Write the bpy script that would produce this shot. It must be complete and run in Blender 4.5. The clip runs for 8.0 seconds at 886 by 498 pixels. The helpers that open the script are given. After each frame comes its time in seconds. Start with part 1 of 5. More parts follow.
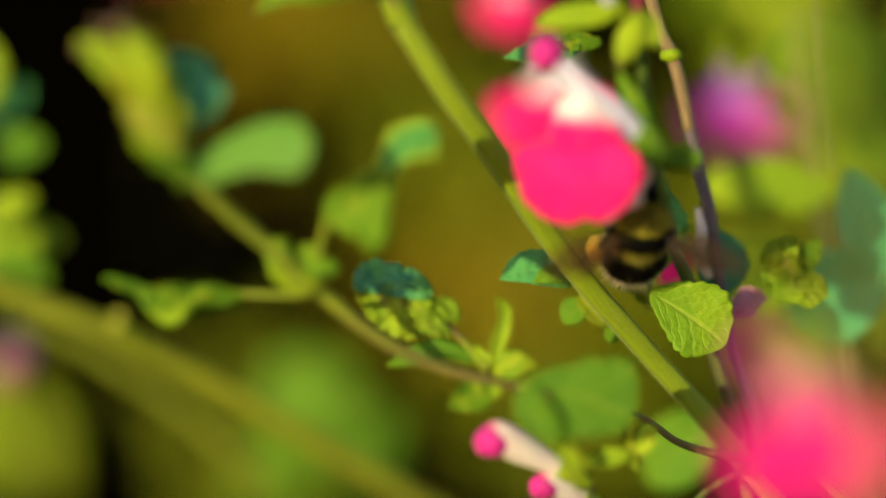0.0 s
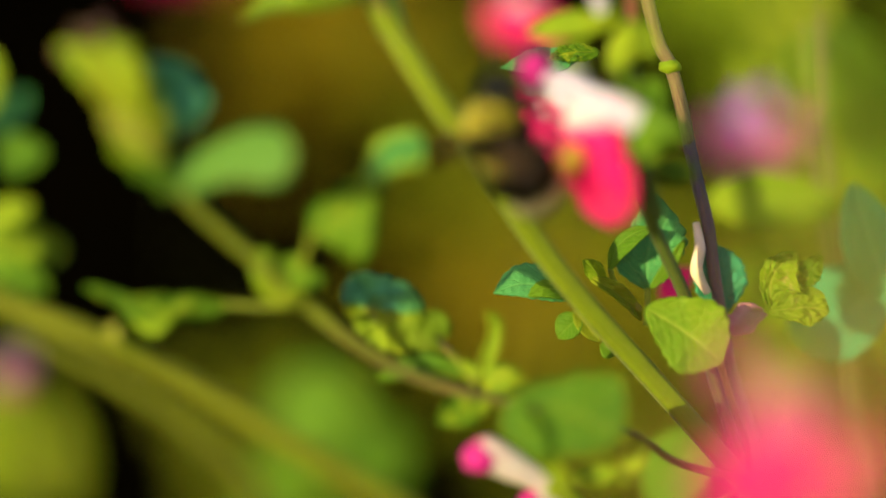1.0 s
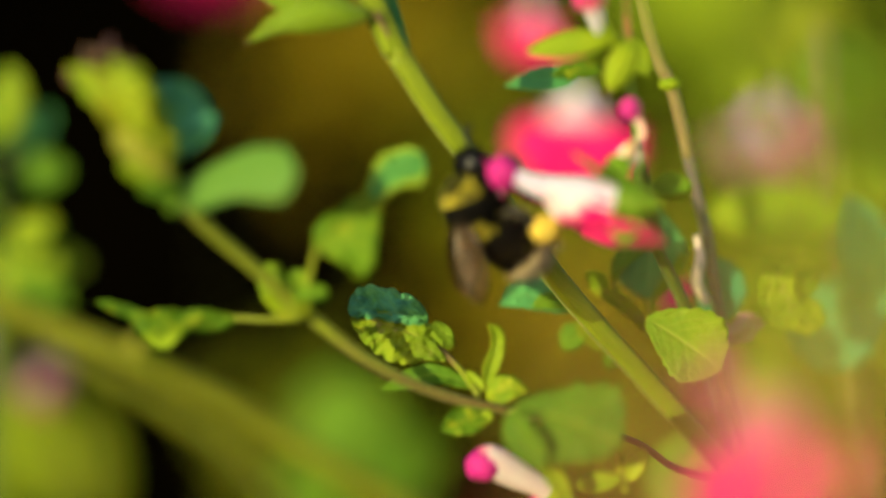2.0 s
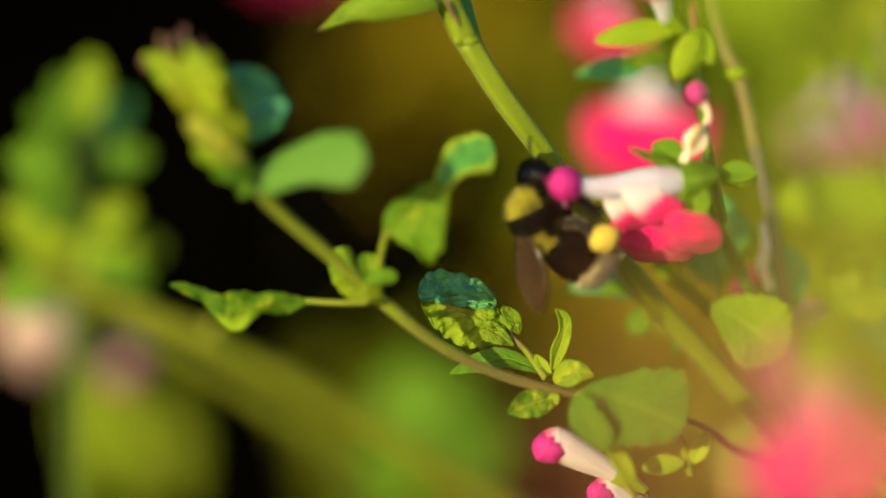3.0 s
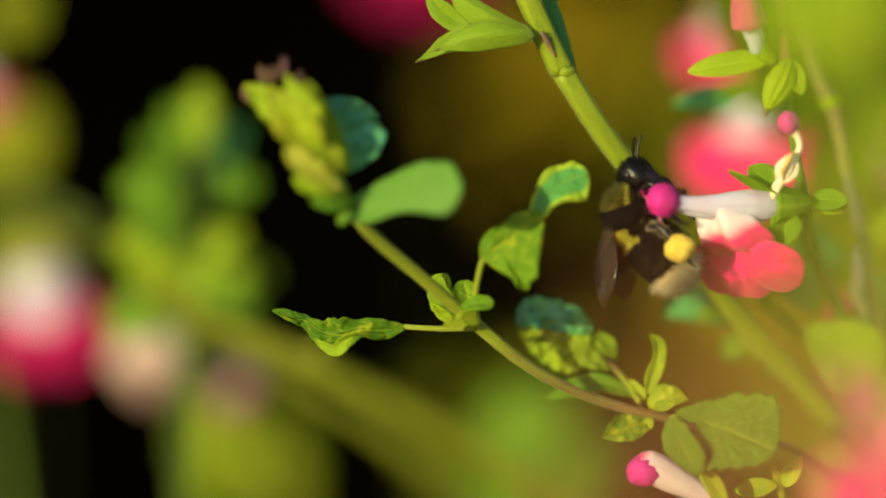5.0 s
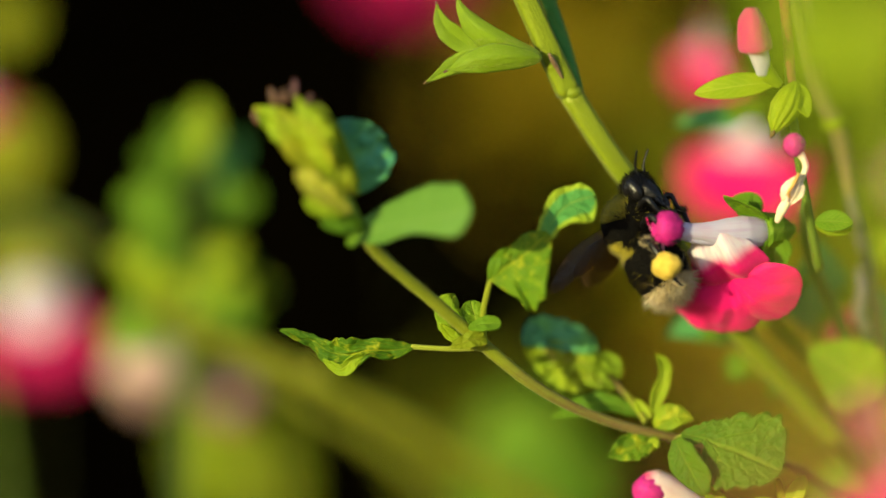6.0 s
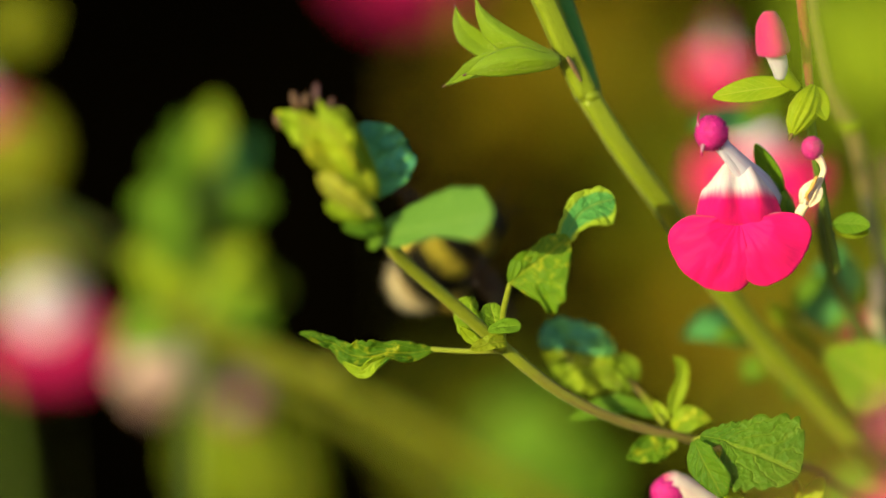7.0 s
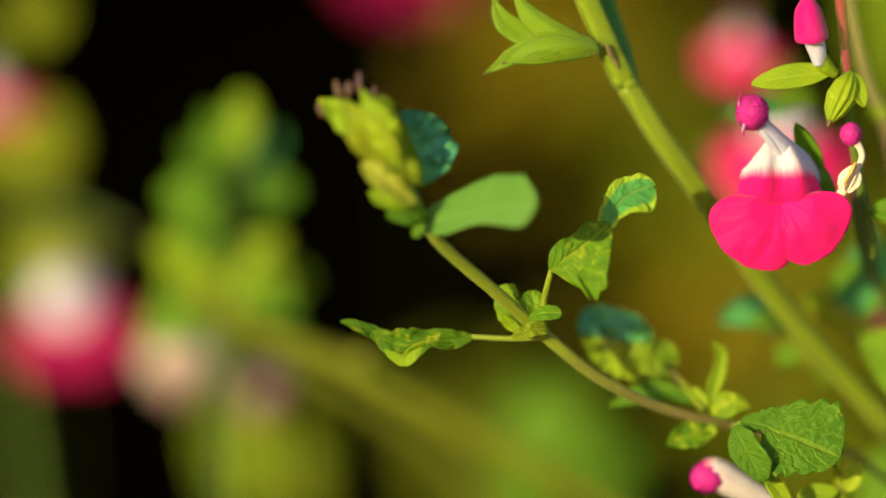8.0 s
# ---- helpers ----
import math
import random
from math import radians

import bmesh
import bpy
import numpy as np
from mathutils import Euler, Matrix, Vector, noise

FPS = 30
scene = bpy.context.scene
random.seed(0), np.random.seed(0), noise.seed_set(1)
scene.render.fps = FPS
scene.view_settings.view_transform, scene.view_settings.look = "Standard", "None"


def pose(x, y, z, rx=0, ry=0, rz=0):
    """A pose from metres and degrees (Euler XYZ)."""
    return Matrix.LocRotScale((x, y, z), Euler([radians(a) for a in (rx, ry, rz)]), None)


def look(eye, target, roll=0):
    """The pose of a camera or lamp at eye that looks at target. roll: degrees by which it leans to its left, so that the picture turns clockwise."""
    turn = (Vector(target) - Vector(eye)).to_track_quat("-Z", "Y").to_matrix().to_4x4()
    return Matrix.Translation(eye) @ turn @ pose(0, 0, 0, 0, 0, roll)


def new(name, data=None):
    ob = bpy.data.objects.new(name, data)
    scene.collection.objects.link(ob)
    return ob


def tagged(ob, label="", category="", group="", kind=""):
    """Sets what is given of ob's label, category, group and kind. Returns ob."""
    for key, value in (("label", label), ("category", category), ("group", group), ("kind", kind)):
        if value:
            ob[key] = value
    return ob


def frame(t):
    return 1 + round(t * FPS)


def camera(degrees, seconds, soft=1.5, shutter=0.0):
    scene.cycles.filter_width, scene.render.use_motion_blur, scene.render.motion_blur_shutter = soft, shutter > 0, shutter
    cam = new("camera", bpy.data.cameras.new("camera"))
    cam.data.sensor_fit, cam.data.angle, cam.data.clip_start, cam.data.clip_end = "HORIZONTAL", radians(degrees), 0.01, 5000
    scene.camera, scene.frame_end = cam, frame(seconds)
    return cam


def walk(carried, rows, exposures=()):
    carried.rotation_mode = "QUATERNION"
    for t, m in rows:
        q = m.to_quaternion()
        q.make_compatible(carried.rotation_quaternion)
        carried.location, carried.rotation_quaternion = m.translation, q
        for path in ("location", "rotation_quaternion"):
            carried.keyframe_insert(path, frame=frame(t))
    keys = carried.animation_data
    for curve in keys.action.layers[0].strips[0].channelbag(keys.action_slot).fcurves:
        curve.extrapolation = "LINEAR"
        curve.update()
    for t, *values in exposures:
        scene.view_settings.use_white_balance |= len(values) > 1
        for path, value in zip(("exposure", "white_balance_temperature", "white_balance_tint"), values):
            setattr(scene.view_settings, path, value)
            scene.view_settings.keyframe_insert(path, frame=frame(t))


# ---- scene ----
# All shapes below are given in millimetres about the fork of the front branch, which is 0.6 m above the soil.
MM, HIGH = 0.001, 0.6

cam = camera(14.0, 8.0, 1.5, 0.4)
cam.data.dof.use_dof = True
cam.data.dof.focus_distance = 0.460
cam.data.dof.aperture_fstop = 4.0
cam.data.dof.aperture_blades = 0
PATH = [
    (0, (-0.02004, -0.43133, 0.65599), (0.01741, 0.02396, 0.60204), -0.02),
    (0.5, (-0.01332, -0.42819, 0.65473), (0.01965, 0.02733, 0.59984), 0.35),
    (1, (-0.00898, -0.42543, 0.65455), (0.01881, 0.03081, 0.60285), 0.35),
    (1.2, (-0.00898, -0.42543, 0.65455), (0.01682, 0.03106, 0.60400), 0.35),
    (2.3, (0.00025, -0.44063, 0.65736), (0.01590, 0.01622, 0.60601), -0.23),
    (2.5, (0.00025, -0.44063, 0.65736), (0.01325, 0.01615, 0.60465), -0.23),
    (3, (0.00204, -0.44551, 0.65661), (0.00839, 0.01153, 0.60493), 0.06),
    (3.5, (0.00631, -0.44819, 0.65619), (0.00855, 0.00887, 0.60424), 0.09),
    (4, (0.01129, -0.44900, 0.65522), (0.00806, 0.00792, 0.60216), 0.07),
    (4.5, (0.01161, -0.45167, 0.65705), (0.00486, 0.00562, 0.60762), -0.25),
    (5, (0.00766, -0.45419, 0.65830), (-0.00397, 0.00305, 0.60933), -0.17),
    (5.2, (0.00766, -0.45419, 0.65830), (-0.00633, 0.00308, 0.61026), -0.17),
    (6.3, (-0.00010, -0.45635, 0.66391), (-0.00456, 0.00075, 0.61257), 0.04),
    (6.5, (-0.00010, -0.45635, 0.66391), (-0.00563, 0.00074, 0.61257), 0.04),
    (7, (-0.00466, -0.45744, 0.66459), (-0.00736, -0.00039, 0.61269), 0.00),
    (7.5, (-0.00931, -0.45880, 0.66431), (-0.00893, -0.00179, 0.61190), 0.02),
    (8, (-0.01496, -0.45918, 0.66340), (-0.01257, -0.00215, 0.61133), -0.24),
]
walk(cam, [(t, look(eye, target, roll)) for t, eye, target, roll in PATH])

# ---- light ----
SUN_TO = Vector((-0.60, -0.78, 0.19)).normalized()
world = bpy.data.worlds.new("sky")
scene.world = world
world.use_nodes = True
sky = world.node_tree.nodes.new("ShaderNodeTexSky")
sky.sky_type, sky.sun_disc = "NISHITA", False
sky.sun_elevation = math.asin(SUN_TO.z)
sky.sun_rotation = math.atan2(SUN_TO.x, SUN_TO.y)
back = world.node_tree.nodes["Background"]
world.node_tree.links.new(sky.outputs[0], back.inputs[0])
back.inputs[1].default_value = 0.145
sun = new("sun", bpy.data.lights.new("sun", "SUN"))
sun.data.energy, sun.data.angle, sun.data.color = 3.6, radians(0.53), (1.0, 0.92, 0.46)
sun.matrix_world = look(SUN_TO * 5, (0, 0, 0))
scene.view_settings.exposure = 0.85


# ---- materials ----
class Nodes:
    """A small helper to write a node tree line by line."""

    def __init__(self, name):
        self.material = bpy.data.materials.new(name)
        self.material.use_nodes = True
        self.tree = self.material.node_tree
        self.tree.nodes.clear()
        self.out = self.add("ShaderNodeOutputMaterial")

    def add(self, kind, **inputs):
        n = self.tree.nodes.new(kind)
        for key, value in inputs.items():
            self.set(n, key, value)
        return n

    def set(self, n, key, value):
        slot = n.inputs[int(key[1:])] if key[0] == "i" and key[1:].isdigit() else n.inputs[key.replace("_", " ")]
        if isinstance(value, bpy.types.NodeSocket):
            self.tree.links.new(value, slot)
        else:
            slot.default_value = value

    def math(self, op, a, b=0.0, c=0.0):
        n = self.tree.nodes.new("ShaderNodeMath")
        n.operation = op
        for k, v in enumerate((a, b, c)):
            self.set(n, f"i{k}", v)
        return n.outputs[0]

    def mix(self, fac, a, b, blend="MIX"):
        n = self.tree.nodes.new("ShaderNodeMix")
        n.data_type, n.blend_type = "RGBA", blend
        self.set(n, "i0", fac)
        self.set(n, "i6", a if isinstance(a, bpy.types.NodeSocket) else (*a, 1))
        self.set(n, "i7", b if isinstance(b, bpy.types.NodeSocket) else (*b, 1))
        return n.outputs[2]

    def noise(self, scale, detail=3.0, rough=0.55, vector=None):
        n = self.add("ShaderNodeTexNoise", Scale=scale, Detail=detail, Roughness=rough)
        self.set(n, "Vector", vector if vector else self.place())
        return n.outputs[0]

    def place(self):
        return self.add("ShaderNodeTexCoord").outputs["Object"]

    def uv(self):
        n = self.add("ShaderNodeSeparateXYZ", i0=self.add("ShaderNodeTexCoord").outputs["UV"])
        return n.outputs[0], n.outputs[1]

    def step(self, value, low, high):
        n = self.add("ShaderNodeMapRange", Value=value, From_Min=low, From_Max=high)
        n.interpolation_type = "SMOOTHSTEP"
        return n.outputs[0]

    def bump(self, height, strength, distance):
        return self.add("ShaderNodeBump", Strength=strength, Distance=distance, Height=height).outputs[0]

    def finish(self, colour, rough, normal=None, through_colour=None, through_part=0.0, **more):
        p = self.add("ShaderNodeBsdfPrincipled", Base_Color=colour if isinstance(colour, bpy.types.NodeSocket) else (*colour, 1), Roughness=rough, **more)
        if normal:
            self.set(p, "Normal", normal)
        shader = p.outputs[0]
        if through_part:
            t = self.add("ShaderNodeBsdfTranslucent", Color=through_colour if isinstance(through_colour, bpy.types.NodeSocket) else (*through_colour, 1))
            m = self.add("ShaderNodeMixShader", i0=through_part, i1=shader, i2=t.outputs[0])
            shader = m.outputs[0]
        self.tree.links.new(shader, self.out.inputs[0])
        return self.material


def leaf_material(name, young, old, vein, stain=None, through_part=0.36, rough=0.5, relief=0.6, border=None, pucker=0.0, mottle=None):
    """A sage leaf: a quilted surface between veins, with blotches of age."""
    n = Nodes(name)
    u, v = n.uv()
    side = n.math("ABSOLUTE", n.math("SUBTRACT", v, 0.5))
    rib = n.step(side, 0.05, 0.012)
    bent = n.math("MULTIPLY_ADD", n.noise(420.0, 2.0), 1.6, n.math("MULTIPLY", u, 7.0))
    wave = n.math("FRACT", n.math("SUBTRACT", bent, n.math("MULTIPLY", side, 4.5)))
    lateral = n.math("MULTIPLY", n.step(n.math("ABSOLUTE", n.math("SUBTRACT", wave, 0.5)), 0.16, 0.02), 0.5)
    veins = n.math("MAXIMUM", rib, lateral)
    cells = n.add("ShaderNodeTexVoronoi", Scale=1100.0, Vector=n.place()).outputs[0]
    grain = n.noise(2600.0, 2.0)
    blotch = n.step(n.noise(140.0, 3.0), 0.42, 0.62)
    pick = n.add("ShaderNodeObjectInfo").outputs["Random"]
    col = n.mix(n.math("MULTIPLY_ADD", pick, 0.4, n.math("MULTIPLY", blotch, 0.6)), old, young)
    col = n.mix(n.math("MULTIPLY", veins, 0.6), col, vein)
    col = n.mix(n.math("MULTIPLY", grain, 0.3), col, n.mix(1.0, col, (0.55, 0.6, 0.5), "MULTIPLY"))
    if mottle:
        patch = n.math("ADD", n.noise(620.0, 4.0, 0.6), n.math("MULTIPLY", veins, 0.10))
        col = n.mix(n.math("MULTIPLY", n.step(patch, 0.54, 0.66), 0.8), col, mottle)
        col = n.mix(n.math("MULTIPLY", n.step(n.noise(380.0, 2.0), 0.52, 0.66), 0.5), col, n.mix(1.0, col, (0.45, 0.62, 0.6), "MULTIPLY"))
    if border:
        col = n.mix(n.step(n.math("MULTIPLY_ADD", n.noise(500.0), 0.15, side), 0.36, 0.46), col, border)
    if stain:
        col = n.mix(n.math("MULTIPLY", n.step(n.noise(320.0, 4.0), 0.6, 0.72), 0.85), col, stain)
    height = n.math("ADD", n.math("MULTIPLY", cells, 0.6), n.math("ADD", n.math("MULTIPLY", veins, -0.5), n.math("MULTIPLY", grain, 0.35)))
    if pucker:
        lumps = n.add("ShaderNodeTexVoronoi", Scale=520.0, Vector=n.place())
        lumps.feature = "SMOOTH_F1"
        height = n.math("MULTIPLY_ADD", lumps.outputs[0], -pucker, height)
    return n.finish(col, n.math("MULTIPLY_ADD", grain, 0.25, rough - 0.1), n.bump(height, relief, 0.0006), n.mix(0.35, col, (0.5, 0.55, 0.01)), through_part, Specular_IOR_Level=0.13)


def stem_material(name, green, brown, low, high):
    """A stem that goes from green to a woody brown along its length, with lengthwise ridges and fine down."""
    n = Nodes(name)
    u, v = n.uv()
    fibre = n.add("ShaderNodeCombineXYZ", X=n.math("MULTIPLY", u, 9.0), Y=n.math("MULTIPLY", v, 26.0)).outputs[0]
    lines = n.noise(1.0, 3.0, 0.6, fibre)
    fine = n.noise(2200.0, 2.0)
    woody = n.math("MULTIPLY", n.step(n.math("MULTIPLY_ADD", n.noise(160.0, 3.0), 0.3, u), low + 0.15, high + 0.15), n.step(lines, 0.25, 0.6))
    col = n.mix(woody, green, brown)
    col = n.mix(n.math("MULTIPLY", n.step(lines, 0.45, 0.65), 0.25), col, n.mix(1.0, col, (0.5, 0.42, 0.4), "MULTIPLY"))
    col = n.mix(n.math("MULTIPLY", fine, 0.35), col, n.mix(1.0, col, (0.5, 0.5, 0.45), "MULTIPLY"))
    height = n.math("ADD", n.math("MULTIPLY", lines, 0.8), n.math("MULTIPLY", fine, 0.5))
    return n.finish(col, 0.5, n.bump(height, 0.5, 0.0004), n.mix(0.4, col, (0.5, 0.5, 0.05)), 0.12, Specular_IOR_Level=0.25, Sheen_Weight=0.06, Sheen_Roughness=0.4)


def petal_material(name, white, tip, low, high, through_part=0.4):
    """A petal that goes from white at its root to a strong colour along its length, with faint rays and veins."""
    n = Nodes(name)
    u, v = n.uv()
    rays = n.noise(1.0, 2.0, 0.5, n.add("ShaderNodeCombineXYZ", X=n.math("MULTIPLY", u, 2.5), Y=n.math("MULTIPLY", v, 22.0)).outputs[0])
    edge = n.math("MULTIPLY_ADD", n.math("SUBTRACT", rays, 0.5), 0.055, u)
    col = n.mix(n.step(edge, low, high), white, tip)
    col = n.mix(n.math("MULTIPLY", n.step(rays, 0.45, 0.7), 0.4), col, n.mix(1.0, col, (0.8, 0.5, 0.75), "MULTIPLY"))
    wash = n.math("MULTIPLY", n.step(n.noise(230.0, 3.0), 0.4, 0.7), 0.55)
    col = n.mix(wash, col, n.mix(0.03, n.mix(1.0, col, (1.0, 0.8, 0.8), "MULTIPLY"), (0.95, 0.35, 0.62)))
    grain = n.noise(3000.0, 2.0)
    return n.finish(col, 0.6, n.bump(n.math("ADD", grain, n.math("MULTIPLY", rays, 0.8)), 0.4, 0.00015), n.mix(1.0, col, (1.0, 0.9, 0.45), "MULTIPLY"), through_part, Specular_IOR_Level=0.12, Sheen_Weight=0.15)


def plain_material(name, colour, other, scale, rough, bumpy=0.3, **more):
    n = Nodes(name)
    fine = n.noise(scale * 5, 2.0)
    col = n.mix(n.step(n.noise(scale, 4.0), 0.35, 0.65), colour, other)
    return n.finish(col, rough, n.bump(fine, bumpy, 0.0003), **more)


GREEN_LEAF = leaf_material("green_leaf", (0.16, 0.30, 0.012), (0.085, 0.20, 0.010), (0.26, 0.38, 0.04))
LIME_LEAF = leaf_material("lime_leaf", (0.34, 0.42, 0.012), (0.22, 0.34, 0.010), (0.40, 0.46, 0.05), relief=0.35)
YELLOW_LEAF = leaf_material("yellowing_leaf", (0.32, 0.33, 0.012), (0.20, 0.28, 0.010), (0.42, 0.40, 0.05), (0.46, 0.32, 0.10))
# a green leaf with blue sky shade put into its colour
SHADE_TEAL_LEAF = leaf_material("shade_teal_leaf", (0.10, 0.34, 0.10), (0.07, 0.27, 0.08), (0.16, 0.40, 0.12), through_part=0.22)
BLISTER_LEAF = leaf_material("blistered_leaf", (0.30, 0.38, 0.014), (0.15, 0.27, 0.012), (0.42, 0.44, 0.06), (0.50, 0.36, 0.13), relief=0.9, pucker=3.0)
# quilted leaf whose bluish colour carries the shade that falls on it
SHADE_QUILT_LEAF = leaf_material("shade_quilted_leaf", (0.08, 0.35, 0.26), (0.12, 0.36, 0.10), (0.22, 0.44, 0.14), through_part=0.2, relief=1.0, pucker=4.0, mottle=(0.10, 0.30, 0.05))
# stronger blue in the base colour paints leaves that stand in sky shade
SHADE_BLUE_LEAF = leaf_material("shade_blue_leaf", (0.05, 0.30, 0.15), (0.045, 0.24, 0.12), (0.10, 0.34, 0.16), through_part=0.15)
# the bluish middle is shade put into the colour; the rim stays yellow-green
SHADE_RIMMED_LEAF = leaf_material("shade_rimmed_leaf", (0.08, 0.28, 0.06), (0.06, 0.23, 0.05), (0.20, 0.32, 0.06), through_part=0.25, border=(0.26, 0.36, 0.02))
CRINKLE_LEAF = leaf_material("crinkled_leaf", (0.24, 0.36, 0.012), (0.13, 0.26, 0.010), (0.36, 0.42, 0.05), relief=0.5)
MOTTLED_LEAF = leaf_material("mottled_leaf", (0.13, 0.25, 0.008), (0.07, 0.17, 0.007), (0.30, 0.36, 0.02), relief=0.7, mottle=(0.35, 0.37, 0.014))
YOUNG_LEAF = leaf_material("young_leaf", (0.26, 0.36, 0.010), (0.15, 0.27, 0.009), (0.36, 0.42, 0.03), relief=0.4, mottle=(0.40, 0.40, 0.02))
BROAD_LEAF = leaf_material("broad_soft_leaf", (0.135, 0.27, 0.06), (0.11, 0.24, 0.035), (0.17, 0.30, 0.06), relief=0.25, through_part=0.3)
CREAM_LEAF = leaf_material("cream_leaf", (0.50, 0.44, 0.10), (0.32, 0.36, 0.02), (0.6, 0.42, 0.2), (0.50, 0.20, 0.12), relief=0.4)
DEEP_LEAF = leaf_material("deep_green_leaf", (0.085, 0.18, 0.007), (0.055, 0.14, 0.006), (0.19, 0.27, 0.02), relief=0.7, through_part=0.22)
OCHRE_LEAF = leaf_material("ochre_leaf", (0.34, 0.23, 0.002), (0.22, 0.165, 0.002), (0.36, 0.26, 0.01), through_part=0.3)
OLIVE_LEAF = leaf_material("olive_leaf", (0.21, 0.23, 0.002), (0.12, 0.14, 0.002), (0.26, 0.27, 0.01), through_part=0.3)
GREEN_STEM = stem_material("green_stem", (0.26, 0.31, 0.018), (0.20, 0.20, 0.05), 0.85, 1.3)
MAIN_STEM = stem_material("ridged_green_stem", (0.20, 0.26, 0.008), (0.16, 0.19, 0.02), 0.85, 1.3)
BRANCH_STEM = stem_material("browning_stem", (0.21, 0.25, 0.012), (0.14, 0.07, 0.04), 0.30, 0.5)
DARK_STEM = stem_material("dark_green_stem", (0.10, 0.16, 0.016), (0.075, 0.06, 0.03), 0.5, 1.1)
YOUNG_CUP = stem_material("young_leaf_bud", (0.16, 0.26, 0.004), (0.13, 0.20, 0.010), 0.9, 1.4)
DULL_STEM = stem_material("thin_dark_stem", (0.05, 0.06, 0.01), (0.04, 0.03, 0.02), 0.4, 1.0)
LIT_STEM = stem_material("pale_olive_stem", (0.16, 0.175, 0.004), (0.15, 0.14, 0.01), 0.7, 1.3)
OLIVE_STEM = stem_material("olive_stem", (0.16, 0.18, 0.006), (0.12, 0.12, 0.01), 0.6, 1.2)
SHADE_PURPLE_STEM = stem_material("shade_purple_stem", (0.15, 0.12, 0.05), (0.13, 0.085, 0.13), -0.6, -0.2)
ROSY_STEM = stem_material("rosy_stem", (0.38, 0.02, 0.07), (0.32, 0.015, 0.09), 0.2, 0.8)
WOODY_STEM = stem_material("woody_stem", (0.30, 0.24, 0.10), (0.22, 0.12, 0.075), -0.6, -0.2)
LIP_PETAL = petal_material("white_and_pink_lip", (0.80, 0.74, 0.84), (0.86, 0.006, 0.22), 0.30, 0.56)
PINK_PETAL = petal_material("hot_pink_petal", (0.84, 0.005, 0.25), (0.87, 0.008, 0.21), 0.0, 0.6)
DEEP_PETAL = petal_material("deep_pink_petal", (0.52, 0.002, 0.20), (0.55, 0.002, 0.17), 0.0, 0.6, 0.2)
ROSE_PETAL = petal_material("rose_pink_petal", (0.56, 0.001, 0.20), (0.54, 0.001, 0.15), 0.0, 0.6, 0.1)
ROSE_LIP = petal_material("blush_to_rose_lip", (0.62, 0.34, 0.44), (0.56, 0.001, 0.18), 0.08, 0.35, 0.1)
# crimson darkened so that the colour itself gives the flowers' shade
SHADED_CRIMSON_PETAL = petal_material("shaded_crimson_petal", (0.46, 0.012, 0.13), (0.46, 0.002, 0.11), 0.0, 0.4)
BLUSH_PETAL = petal_material("blush_petal", (0.60, 0.30, 0.40), (0.58, 0.12, 0.26), 0.1, 0.7, 0.25)
DUSTY_PETAL = petal_material("dusty_pink_petal", (0.52, 0.40, 0.33), (0.44, 0.28, 0.26), 0.2, 0.8, 0.2)
WHITE_PETAL = petal_material("white_petal", (0.68, 0.66, 0.88), (0.66, 0.63, 0.86), 0.2, 0.8)
BUD_PETAL = petal_material("bud_petal", (0.78, 0.70, 0.72), (0.76, 0.03, 0.24), 0.62, 0.95)
ORANGE_PETAL = petal_material("faded_petal", (0.60, 0.29, 0.13), (0.56, 0.17, 0.10), 0.2, 0.7)
FADED_PETAL = petal_material("faded_mauve_petal", (0.44, 0.14, 0.72), (0.42, 0.08, 0.60), 0.2, 0.8, 0.2)
VIOLET_PETAL = petal_material("violet_pink_petal", (0.50, 0.01, 0.42), (0.52, 0.004, 0.34), 0.0, 0.6, 0.2)
MAUVE_PETAL = petal_material("mauve_petal", (0.55, 0.30, 0.48), (0.62, 0.01, 0.22), 0.45, 0.75)
DULL_BUD = plain_material("dull_purple_bud", (0.07, 0.018, 0.03), (0.11, 0.06, 0.015), 500.0, 0.6)
DOWN = plain_material("pale_down", (0.32, 0.34, 0.06), (0.26, 0.30, 0.05), 500.0, 0.6)
KNOB_PETAL = plain_material("magenta_down", (0.50, 0.002, 0.22), (0.34, 0.002, 0.15), 700.0, 0.7, 0.6)
WITHERED = plain_material("withered_calyx", (0.42, 0.14, 0.21), (0.32, 0.12, 0.14), 400.0, 0.7, 0.6)
DRY_PETAL = plain_material("withered_petal", (0.62, 0.50, 0.33), (0.68, 0.48, 0.42), 300.0, 0.6, 0.5)
ANTHER = plain_material("orange_anther", (0.6, 0.26, 0.03), (0.5, 0.3, 0.08), 500.0, 0.6)
BLACK_FUR = plain_material("black_fur", (0.0025, 0.002, 0.002), (0.005, 0.004, 0.003), 900.0, 0.6, Specular_IOR_Level=0.1)
YELLOW_FUR = plain_material("yellow_fur", (0.36, 0.30, 0.002), (0.22, 0.18, 0.002), 900.0, 0.7, Sheen_Weight=0.1)
PALE_FUR = plain_material("pale_fur", (0.56, 0.45, 0.25), (0.38, 0.28, 0.13), 700.0, 0.75, Sheen_Weight=0.4)
SHELL = plain_material("black_shell", (0.003, 0.003, 0.004), (0.006, 0.005, 0.005), 600.0, 0.3, 0.3, Specular_IOR_Level=0.28)
POLLEN = plain_material("pollen", (0.62, 0.44, 0.06), (0.52, 0.36, 0.04), 1500.0, 0.85, 0.9)
SOIL = plain_material("soil", (0.05, 0.032, 0.018), (0.025, 0.017, 0.010), 6.0, 0.95, 0.8)
